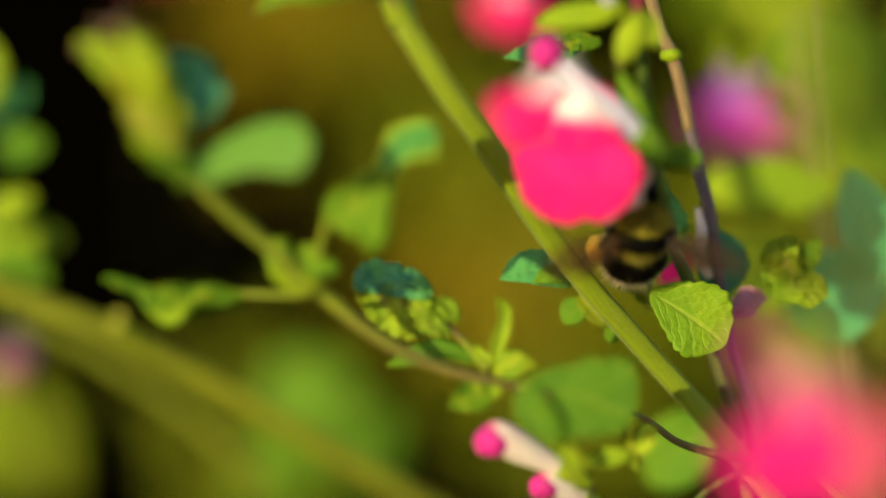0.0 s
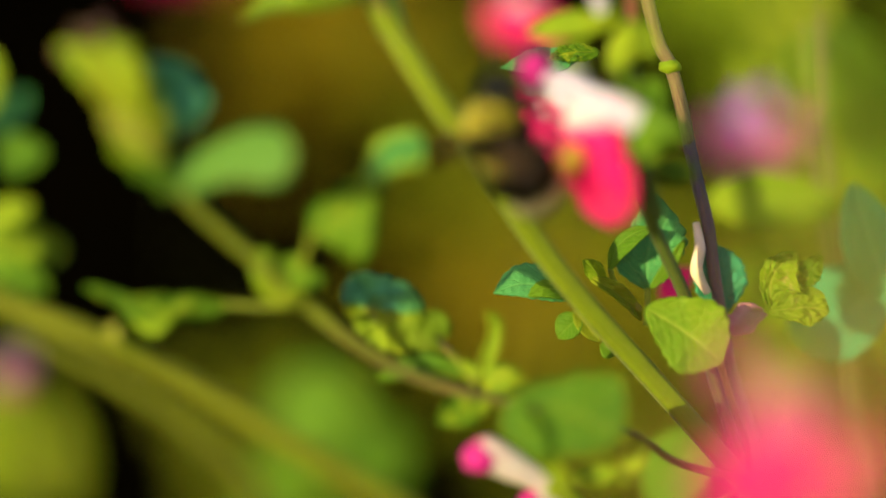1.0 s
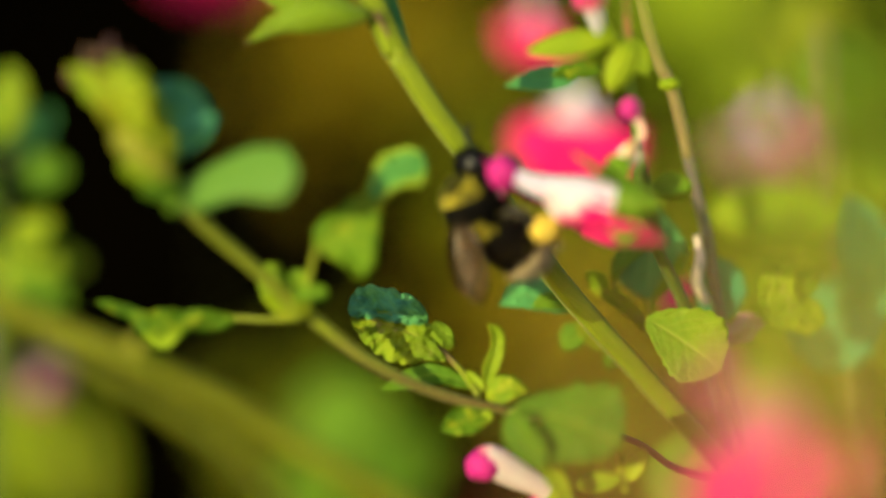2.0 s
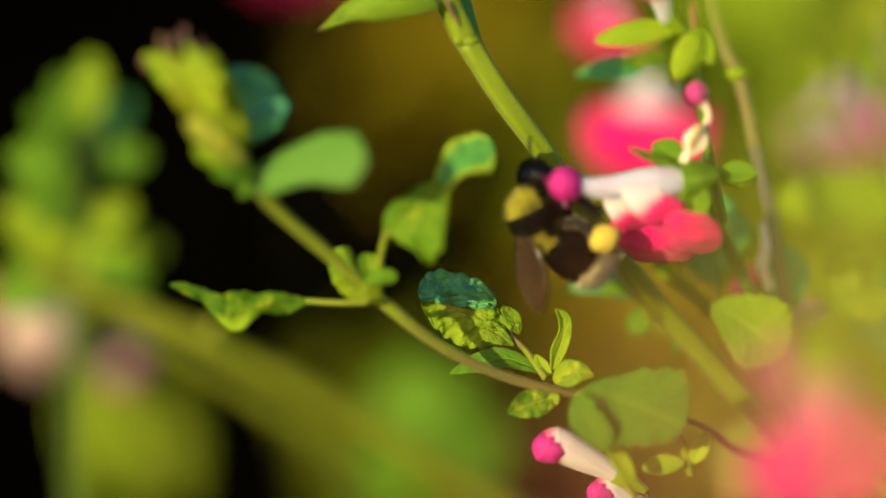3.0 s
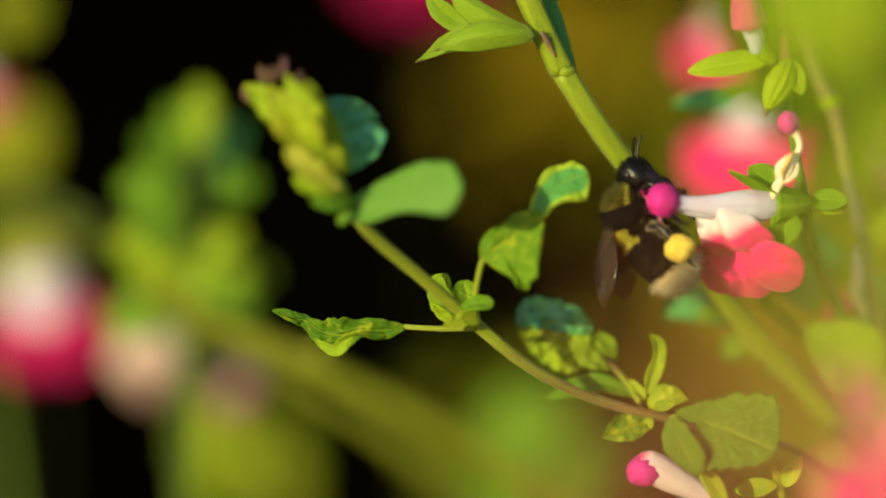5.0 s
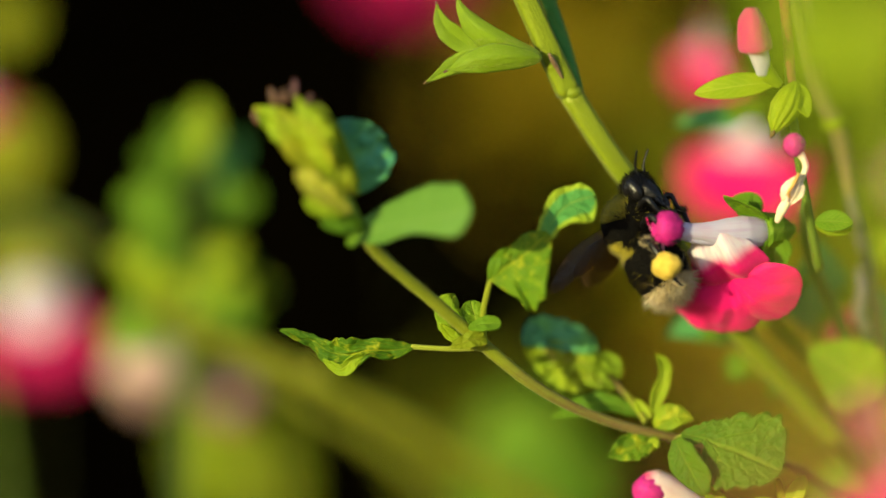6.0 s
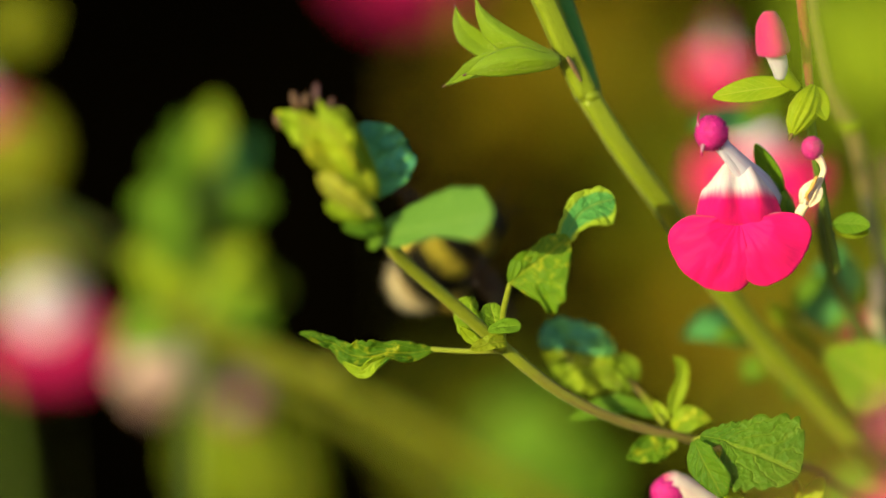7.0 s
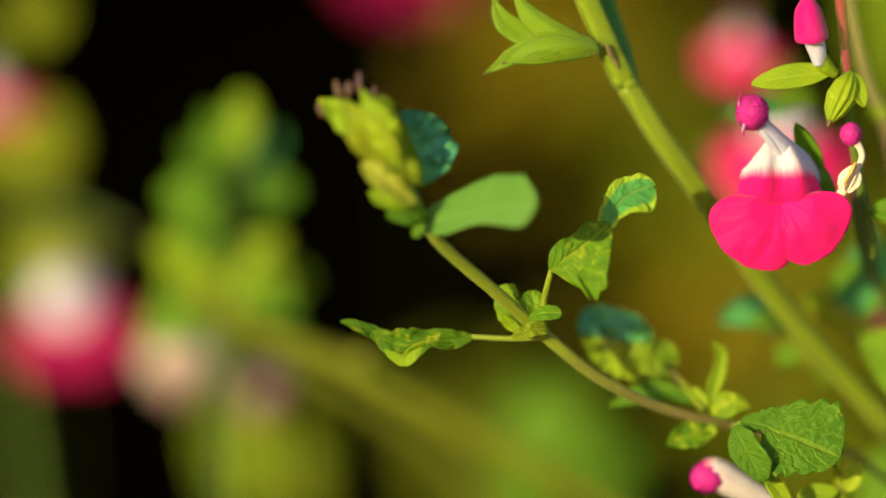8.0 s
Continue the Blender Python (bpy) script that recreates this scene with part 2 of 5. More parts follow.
# nearly black, so that the colour alone gives the hedge's deep shade
SHADE = plain_material("painted_hedge_shade", (0.0004, 0.0003, 0.0001), (0.0010, 0.0007, 0.0002), 3.0, 1.0, Specular_IOR_Level=0.0)


def wing_material():
    n = Nodes("wing_membrane")
    u, v = n.uv()
    veins = n.add("ShaderNodeTexVoronoi", Scale=5.0, Vector=n.add("ShaderNodeTexCoord").outputs["UV"])
    veins.feature = "DISTANCE_TO_EDGE"
    line = n.step(veins.outputs[0], 0.05, 0.015)
    p = n.add("ShaderNodeBsdfPrincipled", Base_Color=n.mix(line, (0.10, 0.065, 0.035), (0.03, 0.015, 0.008)), Roughness=0.2)
    clear = n.add("ShaderNodeBsdfTransparent", Color=(0.78, 0.70, 0.62, 1))
    m = n.add("ShaderNodeMixShader", i0=n.math("MULTIPLY_ADD", line, 0.5, 0.12), i1=clear.outputs[0], i2=p.outputs[0])
    n.tree.links.new(m.outputs[0], n.out.inputs[0])
    return n.material


WING = wing_material()

# ---- shape helpers ----
BASE = {}


def vec(p):
    return np.array(p, float)


def unit(p):
    p = vec(p)
    return p / max(np.linalg.norm(p), 1e-9)


def thing(name, base, label, category, group="", loose=False):
    """An Empty at the thing's base. A loose thing is shaped about its own origin and placed later."""
    ob = new(name)
    ob.empty_display_size = 0.004
    BASE[ob] = vec((0, 0, 0)) if loose else vec(base)
    if not loose:
        ob.location = (base[0] * MM, base[1] * MM, HIGH + base[2] * MM)
    return tagged(ob, label, category, group)


def part(name, shape, material, parent, label=""):
    """One mesh under a thing or under a part. shape: points in mm, faces, and a pair u, v for each point."""
    points, faces, uvs = shape
    base = BASE[parent]
    mesh = bpy.data.meshes.new(name)
    mesh.from_pydata([tuple((vec(p) - base) * MM) for p in points], [], faces)
    layer = mesh.uv_layers.new(name="UVMap")
    index = np.empty(len(mesh.loops), np.int32)
    mesh.loops.foreach_get("vertex_index", index)
    layer.data.foreach_set("uv", np.array(uvs, np.float32)[index].ravel())
    mesh.polygons.foreach_set("use_smooth", np.ones(len(mesh.polygons), bool))
    mesh.materials.append(material)
    ob = new(name, mesh)
    ob.parent = parent
    BASE[ob] = base
    return tagged(ob, label)


def join(*shapes):
    points, faces, uvs = [], [], []
    for p, f, t in shapes:
        faces += [tuple(k + len(points) for k in face) for face in f]
        points += [tuple(q) for q in p]
        uvs += [tuple(q) for q in t]
    return points, faces, uvs


def sheet(place, nu, nv, thick=0.22):
    """A thin solid of two skins and a rim from place(u, v), u in 0..1 and v in -1..1."""
    us, vs = np.linspace(0, 1, nu), np.linspace(-1, 1, nv)
    grid = np.array([[place(u, v) for v in vs] for u in us])
    along, across = np.gradient(grid, axis=0), np.gradient(grid, axis=1)
    normal = np.cross(along, across)
    normal /= np.maximum(np.linalg.norm(normal, axis=-1, keepdims=True), 1e-9)
    top, low = (grid + normal * thick / 2).reshape(-1, 3), (grid - normal * thick / 2).reshape(-1, 3)
    k, n = lambda i, j: i * nv + j, nu * nv
    faces = []
    for i in range(nu - 1):
        for j in range(nv - 1):
            a, b, c, d = k(i, j), k(i + 1, j), k(i + 1, j + 1), k(i, j + 1)
            faces += [(a, b, c, d), (n + d, n + c, n + b, n + a)]
    ring = [k(i, 0) for i in range(nu)] + [k(nu - 1, j) for j in range(1, nv)]
    ring += [k(i, nv - 1) for i in range(nu - 2, -1, -1)] + [k(0, j) for j in range(nv - 2, 0, -1)]
    for a, b in zip(ring, ring[1:] + ring[:1]):
        faces.append((b, a, n + a, n + b))
    uvs = [(u, v / 2 + 0.5) for u in us for v in vs]
    return np.concatenate([top, low]).tolist(), faces, uvs + uvs


def leaf(base, tip, width, facing=(0, -1, 0.3), blunt=0.8, arch=0.0, fold=0.15, curl=0.0, wave=0.0, rough=0.0, teeth=0.0, twist=0.0, seed=0, nu=30, nv=11, full=0.62, rim=None):
    """A leaf blade from its base to its tip. facing: where its upper side looks. arch, fold, curl: its bends along and across,
    wave: slow ripples, rough: quilting, teeth: the depth of its notched rim, twist: degrees between base and tip."""
    base, tip = vec(base), vec(tip)
    size = np.linalg.norm(tip - base)
    ahead = unit(tip - base)
    up = unit(vec(facing) - ahead * (vec(facing) @ ahead))
    side = np.cross(up, ahead)
    ripple = lambda u, v, s, k: noise.noise(Vector((u * s + seed * 7.3, v * s * 0.5 + seed * 3.1, k)))

    def place(u, v):
        half = width / 2 * (math.sin(math.pi * min(1, u ** blunt)) ** full if 0 < u < 1 else 0.02)
        if rim:
            half = np.interp(u, np.linspace(0, 1, len(rim[0])), rim[v > 0])
            half = max(0.05, half * (1 + 0.05 * ripple(u, 1 + (v > 0), 9.0, 2.2)))
        half = max(half, width * 0.012)
        if teeth:
            half *= 1 + teeth * abs(v) ** 6 * (0.45 + 0.8 * ripple(u, v, 3.0, 9.1)) * (((u * 13 + 0.6 * ripple(u, 0, 6.0, 1.7)) % 1) ** 0.5 - 0.6)
        a = radians(twist) * (u - 0.5)
        s, n = side * math.cos(a) + up * math.sin(a), up * math.cos(a) - side * math.sin(a)
        lift = fold * abs(v) * half + curl * v * v * half + arch * size * 4 * u * (1 - u)
        lift += wave * size * ripple(u, v, 2.2, 0.3) + rough * size * ripple(u, v, 7.0, 4.7) * min(1, 8 * u * (1 - u))
        return base + ahead * size * u + s * half * v + n * lift

    return sheet(place, nu, nv)


def blade(spine, left, right, facing, fold=0.0, curl=0.0, lumps=0.0, cells=7.0, ruffle=0.0, teeth=0.0, notches=9, seed=0, nu=44, nv=17, thick=0.2):
    """A leaf blade along a bent midrib. left, right: its half widths from root to tip; facing: one direction or one for each
    stretch; lumps: the height of the quilting between its side veins; ruffle: waves of the rim; teeth: depth of the scallops."""
    line = np.array(spline(spine, 12))
    halves = np.array(spline([(a, b) for a, b in zip(left, right)], 12))
    ways = np.array([vec(facing)] if np.ndim(facing) == 1 else [vec(w) for w in facing])
    pick = lambda rows, u: np.array([np.interp(u * (len(rows) - 1), range(len(rows)), rows[:, k]) for k in range(rows.shape[1])])
    hum = lambda a, b, c: noise.noise(Vector((a + seed * 7.3, b + seed * 3.1, c)))
    size = sum(np.linalg.norm(b - a) for a, b in zip(line, line[1:]))

    def place(u, v):
        ahead = unit(pick(line, min(1, u + 0.03)) - pick(line, max(0, u - 0.03)))
        way = pick(ways, u) if len(ways) > 1 else ways[0]
        up = unit(way - ahead * (way @ ahead))
        side = np.cross(up, ahead)
        round_off = math.sqrt(max(0.0, 1 - (max(0.0, u - 0.84) / 0.16) ** 2)) * math.sqrt(max(0.05, 1 - (max(0.0, 0.08 - u) / 0.08) ** 2))
        half = max(0.05, pick(halves, u)[0 if v > 0 else 1] * round_off)
        scallop = abs(math.sin(math.pi * (notches * u + 0.5 * hum(u * 4, v > 0, 5.0) + 0.3 * (v > 0))))
        half *= 1 + teeth * abs(v) ** 5 * (scallop - 0.6) + 0.05 * hum(u * 9, v > 0, 2.2)
        s = half * v
        vein = abs(math.sin(math.pi * (cells * u - abs(s) / size * cells * 0.7 + 0.6 * hum(u * 3, v, 8.0))))
        lift = fold * abs(s) + curl * s * s / max(half, 0.3)
        lift += lumps * (vein**0.7 * min(1, 3 * abs(v)) * (0.7 + 0.9 * hum(u * 6, v * 3, 0.3)) + 0.8 * hum(u * 9, v * 4, 4.4)) * min(1, 6 * u + 0.2)
        lift += ruffle * half * v * v * (hum(u * 4.5, 2.0 * (v > 0), 6.6) + 0.5 * hum(u * 10, 2.0 * (v > 0), 7.6))
        return pick(line, u) + side * s + up * lift

    return sheet(lambda u, v: place(1 - (1 - u) ** 1.35, v), nu, nv, thick)


def spline(points, steps):
    """A smooth curve through the points."""
    p = [vec(q) for q in points]
    p = [2 * p[0] - p[1]] + p + [2 * p[-1] - p[-2]]
    out = []
    for k in range(1, len(p) - 2):
        for s in np.linspace(0, 1, steps, endpoint=k == len(p) - 3):
            a, b, c, d = p[k - 1 : k + 3]
            out.append(0.5 * (2 * b + (c - a) * s + (2 * a - 5 * b + 4 * c - d) * s * s + (3 * b - a - 3 * c + d) * s**3))
    return out


def tube(points, radii, steps=7, around=12, square=0.0, ends=True, ribs=4):
    """A tube along a smooth curve, its radius changing from point to point; square: how deep its lengthwise ribs are."""
    line = spline(points, steps)
    at = np.linspace(0, len(radii) - 1, len(line))
    r = np.interp(at, range(len(radii)), radii)
    up = unit(np.cross(line[1] - line[0], (0.3, 0.8, 0.5)))
    out, uvs, faces, total = [], [], [], len(line)
    for i, q in enumerate(line):
        way = unit(line[min(i + 1, total - 1)] - line[max(i - 1, 0)])
        up = unit(up - way * (up @ way))
        side = np.cross(way, up)
        for j in range(around):
            a = 2 * math.pi * j / around
            w = r[i] * (1 + square * math.cos(ribs * a))
            out.append(q + (up * math.cos(a) + side * math.sin(a)) * w)
            uvs.append((i / (total - 1), j / around))
    for i in range(total - 1):
        for j in range(around):
            k = (j + 1) % around
            faces.append((i * around + j, i * around + k, (i + 1) * around + k, (i + 1) * around + j))
    if ends:
        faces += [tuple(range(around - 1, -1, -1)), tuple(range((total - 1) * around, total * around))]
    return out, faces, uvs


def egg(centre, radii, turn=None, nu=14, nv=18, bumpy=0.0, seed=0):
    """A rounded body; turn: a 3 x 3 matrix. u runs from its -z end to its +z end."""
    out, faces, uvs = [], [], []
    for i in range(nu + 1):
        a = math.pi * (i / nu - 0.5)
        for j in range(nv):
            b = 2 * math.pi * j / nv
            d = vec((math.cos(a) * math.cos(b), math.cos(a) * math.sin(b), math.sin(a)))
            q = d * vec(radii) * (1 + bumpy * noise.noise(Vector(tuple(d * 2.5 + seed))))
            out.append(vec(centre) + (turn @ q if turn is not None else q))
            uvs.append((i / nu, j / nv))
    for i in range(nu):
        for j in range(nv):
            k = (j + 1) % nv
            faces.append((i * nv + j, i * nv + k, (i + 1) * nv + k, (i + 1) * nv + j))
    return out, faces, uvs


def towards(way):
    """The turn that takes +z to the given way."""
    return np.array(vec_to_quat(way).to_matrix())


def vec_to_quat(way):
    return Vector(tuple(way)).to_track_quat("Z", "Y")


def hairs(spots, length, width, lean=(0, 0, -0.4), seed=1, bend=0.3):
    """Tapered hairs from rows of (root, normal)."""
    rng = random.Random(seed)
    points, faces, uvs = [], [], []
    for root, normal in spots:
        way = unit(vec(normal) + vec(lean) * rng.uniform(0.5, 1.2) + vec([rng.gauss(0, bend) for _ in range(3)]))
        side = unit(np.cross(way, (rng.random(), rng.random(), rng.random())))
        other = np.cross(way, side)
        n, far = len(points), vec(root) + way * length * rng.uniform(0.6, 1.25)
        w = width * rng.uniform(0.7, 1.2)
        points += [vec(root) + side * w, vec(root) - side * w * 0.5 + other * w * 0.87, vec(root) - side * w * 0.5 - other * w * 0.87, far]
        faces += [(n, n + 1, n + 3), (n + 1, n + 2, n + 3), (n + 2, n, n + 3)]
        uvs += [(0, 0), (0, 0.5), (0, 1), (1, 0.5)]
    return points, faces, uvs


def on_egg(count, centre, radii, turn=None, keep=None, seed=3):
    """Spots spread over a rounded body, with their normals."""
    rng = random.Random(seed)
    spots = []
    while len(spots) < count:
        d = unit([rng.gauss(0, 1) for _ in range(3)])
        if keep and not keep(d):
            continue
        q, m = d * vec(radii), unit(d / vec(radii))
        spots.append((vec(centre) + (turn @ q if turn is not None else q), turn @ m if turn is not None else m))
    return spots


def stem_down(points, radii, count, length, seed):
    """Fine hairs along a stem."""
    line = spline(points, 7)
    at_r = np.interp(np.linspace(0, len(radii) - 1, len(line)), range(len(radii)), radii)
    rng = random.Random(seed)
    spots = []
    for _ in range(count):
        k = rng.randrange(len(line) - 1)
        s = rng.random()
        q, way = line[k] * (1 - s) + line[k + 1] * s, unit(line[k + 1] - line[k])
        n = unit(np.cross(way, [rng.gauss(0, 1) for _ in range(3)]))
        spots.append((q + n * at_r[k] * 0.97, n))
    return hairs(spots, length, 0.026, (0, 0, 0), seed, 0.3)


def rooted(parent, base, radius, material, lean=(10, 14)):
    """The lower stem of a plant, from its base down to the soil."""
    p = vec(base)
    part("lower_stem", tube([p, p + vec((lean[0] * 0.5, lean[1] * 0.4, -60)), p + vec((lean[0], lean[1], -260)), vec((p[0] + lean[0], p[1] + lean[1], -640))], [radius, radius * 1.15, radius * 1.4, radius * 1.7], around=10), material, parent)


# ---- setting ----
def ground():
    pts, faces, uvs = [], [], []
    edges = [-400, -60, -12, -4, -1.5, -0.5, 0.5, 1.5, 4, 12, 60, 400]
    for x in edges:
        for y in edges:
            lift = 0.03 * noise.noise(Vector((x * 1.3, y * 1.3, 0.5))) if abs(x) < 10 and abs(y) < 10 else 0
            pts.append((x, y, lift))
            uvs.append((x, y))
    n = len(edges)
    for i in range(n - 1):
        for j in range(n - 1):
            faces.append((i * n + j, (i + 1) * n + j, (i + 1) * n + j + 1, i * n + j + 1))
    mesh = bpy.data.meshes.new("ground")
    mesh.from_pydata(pts, [], faces)
    mesh.materials.append(SOIL)
    tagged(new("ground", mesh), "bare brown garden soil below the plants", "ground", kind="structure")


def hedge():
    """A near-black sheet, far out of focus, that closes the view: the deep shade of an evergreen hedge, put into its
    colour.
    """
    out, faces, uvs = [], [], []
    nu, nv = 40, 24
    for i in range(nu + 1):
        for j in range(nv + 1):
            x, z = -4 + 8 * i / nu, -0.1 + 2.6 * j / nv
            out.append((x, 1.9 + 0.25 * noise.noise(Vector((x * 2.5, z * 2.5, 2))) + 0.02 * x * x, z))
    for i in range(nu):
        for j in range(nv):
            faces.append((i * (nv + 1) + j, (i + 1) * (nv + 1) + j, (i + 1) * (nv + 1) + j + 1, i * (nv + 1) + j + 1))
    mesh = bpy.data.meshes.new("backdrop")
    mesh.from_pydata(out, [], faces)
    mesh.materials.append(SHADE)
    tagged(new("backdrop", mesh), "near-black sheet painted as a hedge's shade far behind the plants", "hedge", kind="structure")


# ---- the front branch ----
def front_branch():
    b = thing("sage_branch", (64.7, 26.0, -26.5), "leafy young sage branch with a browning stem and crinkled green leaves", "plant branch")
    line = [(-14.6, -10.0, 15.1), (-12.0, -7.5, 11.7), (-6.1, -3.5, 6.1), (0.2, 0.0, 0.1), (7.5, 2.0, -6.0), (15.7, 4.5, -10.3), (24.7, 6.5, -13.0), (40.6, 15.0, -18.0), (47.7, 20.0, -22.9), (57.0, 24.0, -25.8), (64.7, 26.0, -26.5)]
    radii = [0.78, 0.82, 0.85, 0.88, 0.74, 0.66, 0.55, 0.42, 0.5, 0.6, 0.6]
    axis = part("stem", tube(line, radii, square=0.05), BRANCH_STEM, b, "green stem turning brown towards its root")
    tagged(part("down", stem_down(line[:8], radii[:8], 3600, 0.22, 9), DOWN, axis), kind="stuff")
    rooted(b, line[-1], 0.6, BRANCH_STEM, (110, 10))
    # bud cluster at the tip: a stalk of folded young leaves
    part("stem", tube([(-14.6, -10.0, 15.1), (-15.7, -12.5, 17.5), (-17.6, -13.0, 22.1), (-20.5, -14.0, 26.5), (-22.8, -14.0, 30.4)], [0.8, 0.85, 0.7, 0.55, 0.3], around=10), YOUNG_CUP, b, "soft yellow-green tip of the stem")
    part("leaf", blade([(-19.9, -13.0, 24.4), (-22.5, -13.5, 27.1), (-25.4, -13.0, 29.7), (-28.0, -12.0, 31.2)], (0.4, 1.5, 1.7, 0.3), (0.4, 1.6, 1.4, 0.2), (-0.3, -0.8, 0.5), fold=0.5, lumps=0.12, ruffle=0.3, teeth=0.15, seed=1), YOUNG_LEAF, b, "folded green young leaf of the tip")
    part("leaf", blade([(-18.3, -15.0, 21.7), (-20.2, -16.0, 24.7), (-22.4, -16.0, 27.9), (-24.7, -15.0, 31.4)], (0.4, 1.8, 2.2, 0.3), (0.4, 2.4, 2.0, 0.4), (-0.2, -1, 0.2), fold=0.35, lumps=0.18, ruffle=0.5, teeth=0.15, seed=80), YELLOW_LEAF, b, "folded yellow-green young leaf of the tip")
    part("leaf", blade([(-17.9, -16.0, 22.1), (-18.9, -17.0, 25.7), (-20.5, -17.0, 29.0), (-22.6, -15.0, 32.7)], (0.4, 1.7, 1.8, 0.3), (0.4, 1.6, 1.8, 0.3), (0.2, -1, 0.2), fold=-0.3, lumps=0.16, ruffle=0.5, teeth=0.15, seed=81), LIME_LEAF, b, "yellowing young leaf with a pale middle")
    part("leaf", blade([(-18.6, -14.0, 24.5), (-19.5, -14.0, 27.4), (-20.2, -14.0, 30.4), (-20.8, -14.0, 31.7)], (0.4, 1.3, 1.2, 0.3), (0.4, 1.3, 1.3, 0.3), (0.4, -0.9, 0.3), fold=0.4, lumps=0.14, ruffle=0.5, seed=82), YELLOW_LEAF, b, "folded yellow-green young leaf of the tip")
    part("leaf", blade([(-21.5, -15.0, 25.6), (-23.4, -15.5, 27.9), (-25.0, -15.0, 28.9), (-26.0, -14.0, 30.1)], (0.3, 1.2, 1.2, 0.3), (0.3, 1.3, 1.0, 0.3), (-0.5, -0.8, 0), fold=0.4, lumps=0.12, ruffle=0.4, seed=83), LIME_LEAF, b, "folded yellow-green young leaf of the tip")
    # one leaf in two colours: lime for its sunny half, bluish for its shade
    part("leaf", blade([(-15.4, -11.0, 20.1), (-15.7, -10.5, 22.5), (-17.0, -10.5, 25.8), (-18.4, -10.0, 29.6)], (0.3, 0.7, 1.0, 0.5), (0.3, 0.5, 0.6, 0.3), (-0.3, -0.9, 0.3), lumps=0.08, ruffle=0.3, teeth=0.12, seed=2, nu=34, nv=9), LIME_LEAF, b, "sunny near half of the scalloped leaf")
    part("leaf", blade([(-15.4, -10.5, 20.2), (-15.8, -10.0, 22.8), (-17.0, -9.6, 26.1), (-17.8, -9.4, 29.4)], (0.2, 0.3, 0.3, 0.2), (0.8, 5.0, 5.4, 3.2), (0.25, -0.85, 0.45), curl=0.12, lumps=0.24, cells=6, ruffle=0.3, teeth=0.09, notches=7, seed=3), SHADE_QUILT_LEAF, b, "shaded half of the scalloped leaf, painted bluish-green")
    part("leaf", blade([(-16.0, -16.0, 18.5), (-18.3, -17.0, 20.2), (-20.5, -17.5, 21.9), (-22.6, -17.0, 23.6)], (0.4, 1.1, 1.2, 0.6), (0.4, 1.2, 1.5, 0.7), (-0.2, -1, 0.45), fold=0.25, lumps=0.2, ruffle=0.6, teeth=0.2, seed=4), CREAM_LEAF, b, "pale yellow leaf with a reddish edge")
    part("leaf", blade([(-16.0, -15.0, 18.4), (-18.0, -16.0, 18.8), (-20.2, -16.0, 19.2), (-21.8, -16.0, 20.1)], (0.3, 1.0, 1.0, 0.4), (0.3, 0.6, 0.9, 0.4), (0, -1, 0.3), fold=0.3, lumps=0.1, ruffle=0.4, seed=90), LIME_LEAF, b, "lime edge below the pale leaf")
    part("leaf", blade([(-16.3, -17.0, 20.9), (-16.6, -18.0, 22.6), (-17.0, -17.5, 24.2)], (0.3, 1.2, 0.4), (0.3, 1.0, 0.4), (0.1, -1, 0.3), fold=0.3, lumps=0.15, ruffle=0.4, seed=92, nu=24), YELLOW_LEAF, b, "small crumpled yellow leaf")
    part("leaf", blade([(-15.2, -14.0, 16.6), (-17.0, -15.0, 17.1), (-19.6, -15.5, 17.1)], (0.5, 1.3, 0.5), (0.5, 1.3, 0.5), (0, -1, 0.3), fold=0.2, lumps=0.06, seed=5, nu=26), GREEN_LEAF, b)
    part("leaf", blade([(-15.1, -14.0, 16.0), (-15.9, -14.0, 14.8), (-16.5, -14.0, 14.3)], (0.4, 0.7, 0.2), (0.4, 0.7, 0.2), (0, -1, 0.4), fold=0.2, seed=6, nu=18, nv=9), GREEN_LEAF, b)
    for k, (p, q, w) in enumerate((((-25.5, -14.0, 32.4), (-0.25, 0, 1), 1.3), ((-24.2, -15.0, 32.6), (0.1, 0, 1), 1.0), ((-22.9, -14.0, 33.3), (0.0, 0, 1), 1.5), ((-21.3, -14.0, 31.7), (0.35, 0, 1), 1.2), ((-20.2, -13.0, 31.0), (0.5, 0, 1), 1.0), ((-27.7, -13.0, 29.9), (-0.5, 0, 1), 0.9))):
        part("bud", egg(p, (0.42, 0.42, w), towards(q), 9, 12, 0.3, k), DULL_BUD, b, "dull purple unopened bud")
    # broad leaf held towards the viewer
    part("leaf", blade([(-15.7, -11.0, 15.2), (-12.4, -13.0, 16.1), (-8.9, -15.0, 17.1), (-6.1, -16.5, 17.8), (-3.2, -18.0, 18.5), (-1.1, -19.0, 19.1)], (1.4, 3.4, 4.6, 4.9, 4.4, 2.4), (0.9, 2.1, 1.5, 2.1, 3.0, 2.2), (0.1, -0.8, 0.55), curl=0.03, lumps=0.05, ruffle=0.14, seed=7), BROAD_LEAF, b, "smooth blunt oval leaf")
    # the fork
    part("node", egg((-0.1, -0.2, 0.2), (1.15, 1.1, 1.0), None, 10, 14, 0.25), GREEN_STEM, b, "swollen node of the fork")
    part("leaf", blade([(-1.7, 1.5, 0.7), (-3.0, 2.0, 2.4), (-3.8, 2.0, 4.4), (-3.5, 1.5, 6.3)], (0.8, 2.2, 2.0, 1.2), (0.6, 1.3, 1.6, 1.2), (-0.4, -0.85, 0.3), fold=0.1, curl=0.2, lumps=0.16, cells=4, teeth=0.12, notches=5, seed=9), CRINKLE_LEAF, b, "rounded scalloped little leaf")
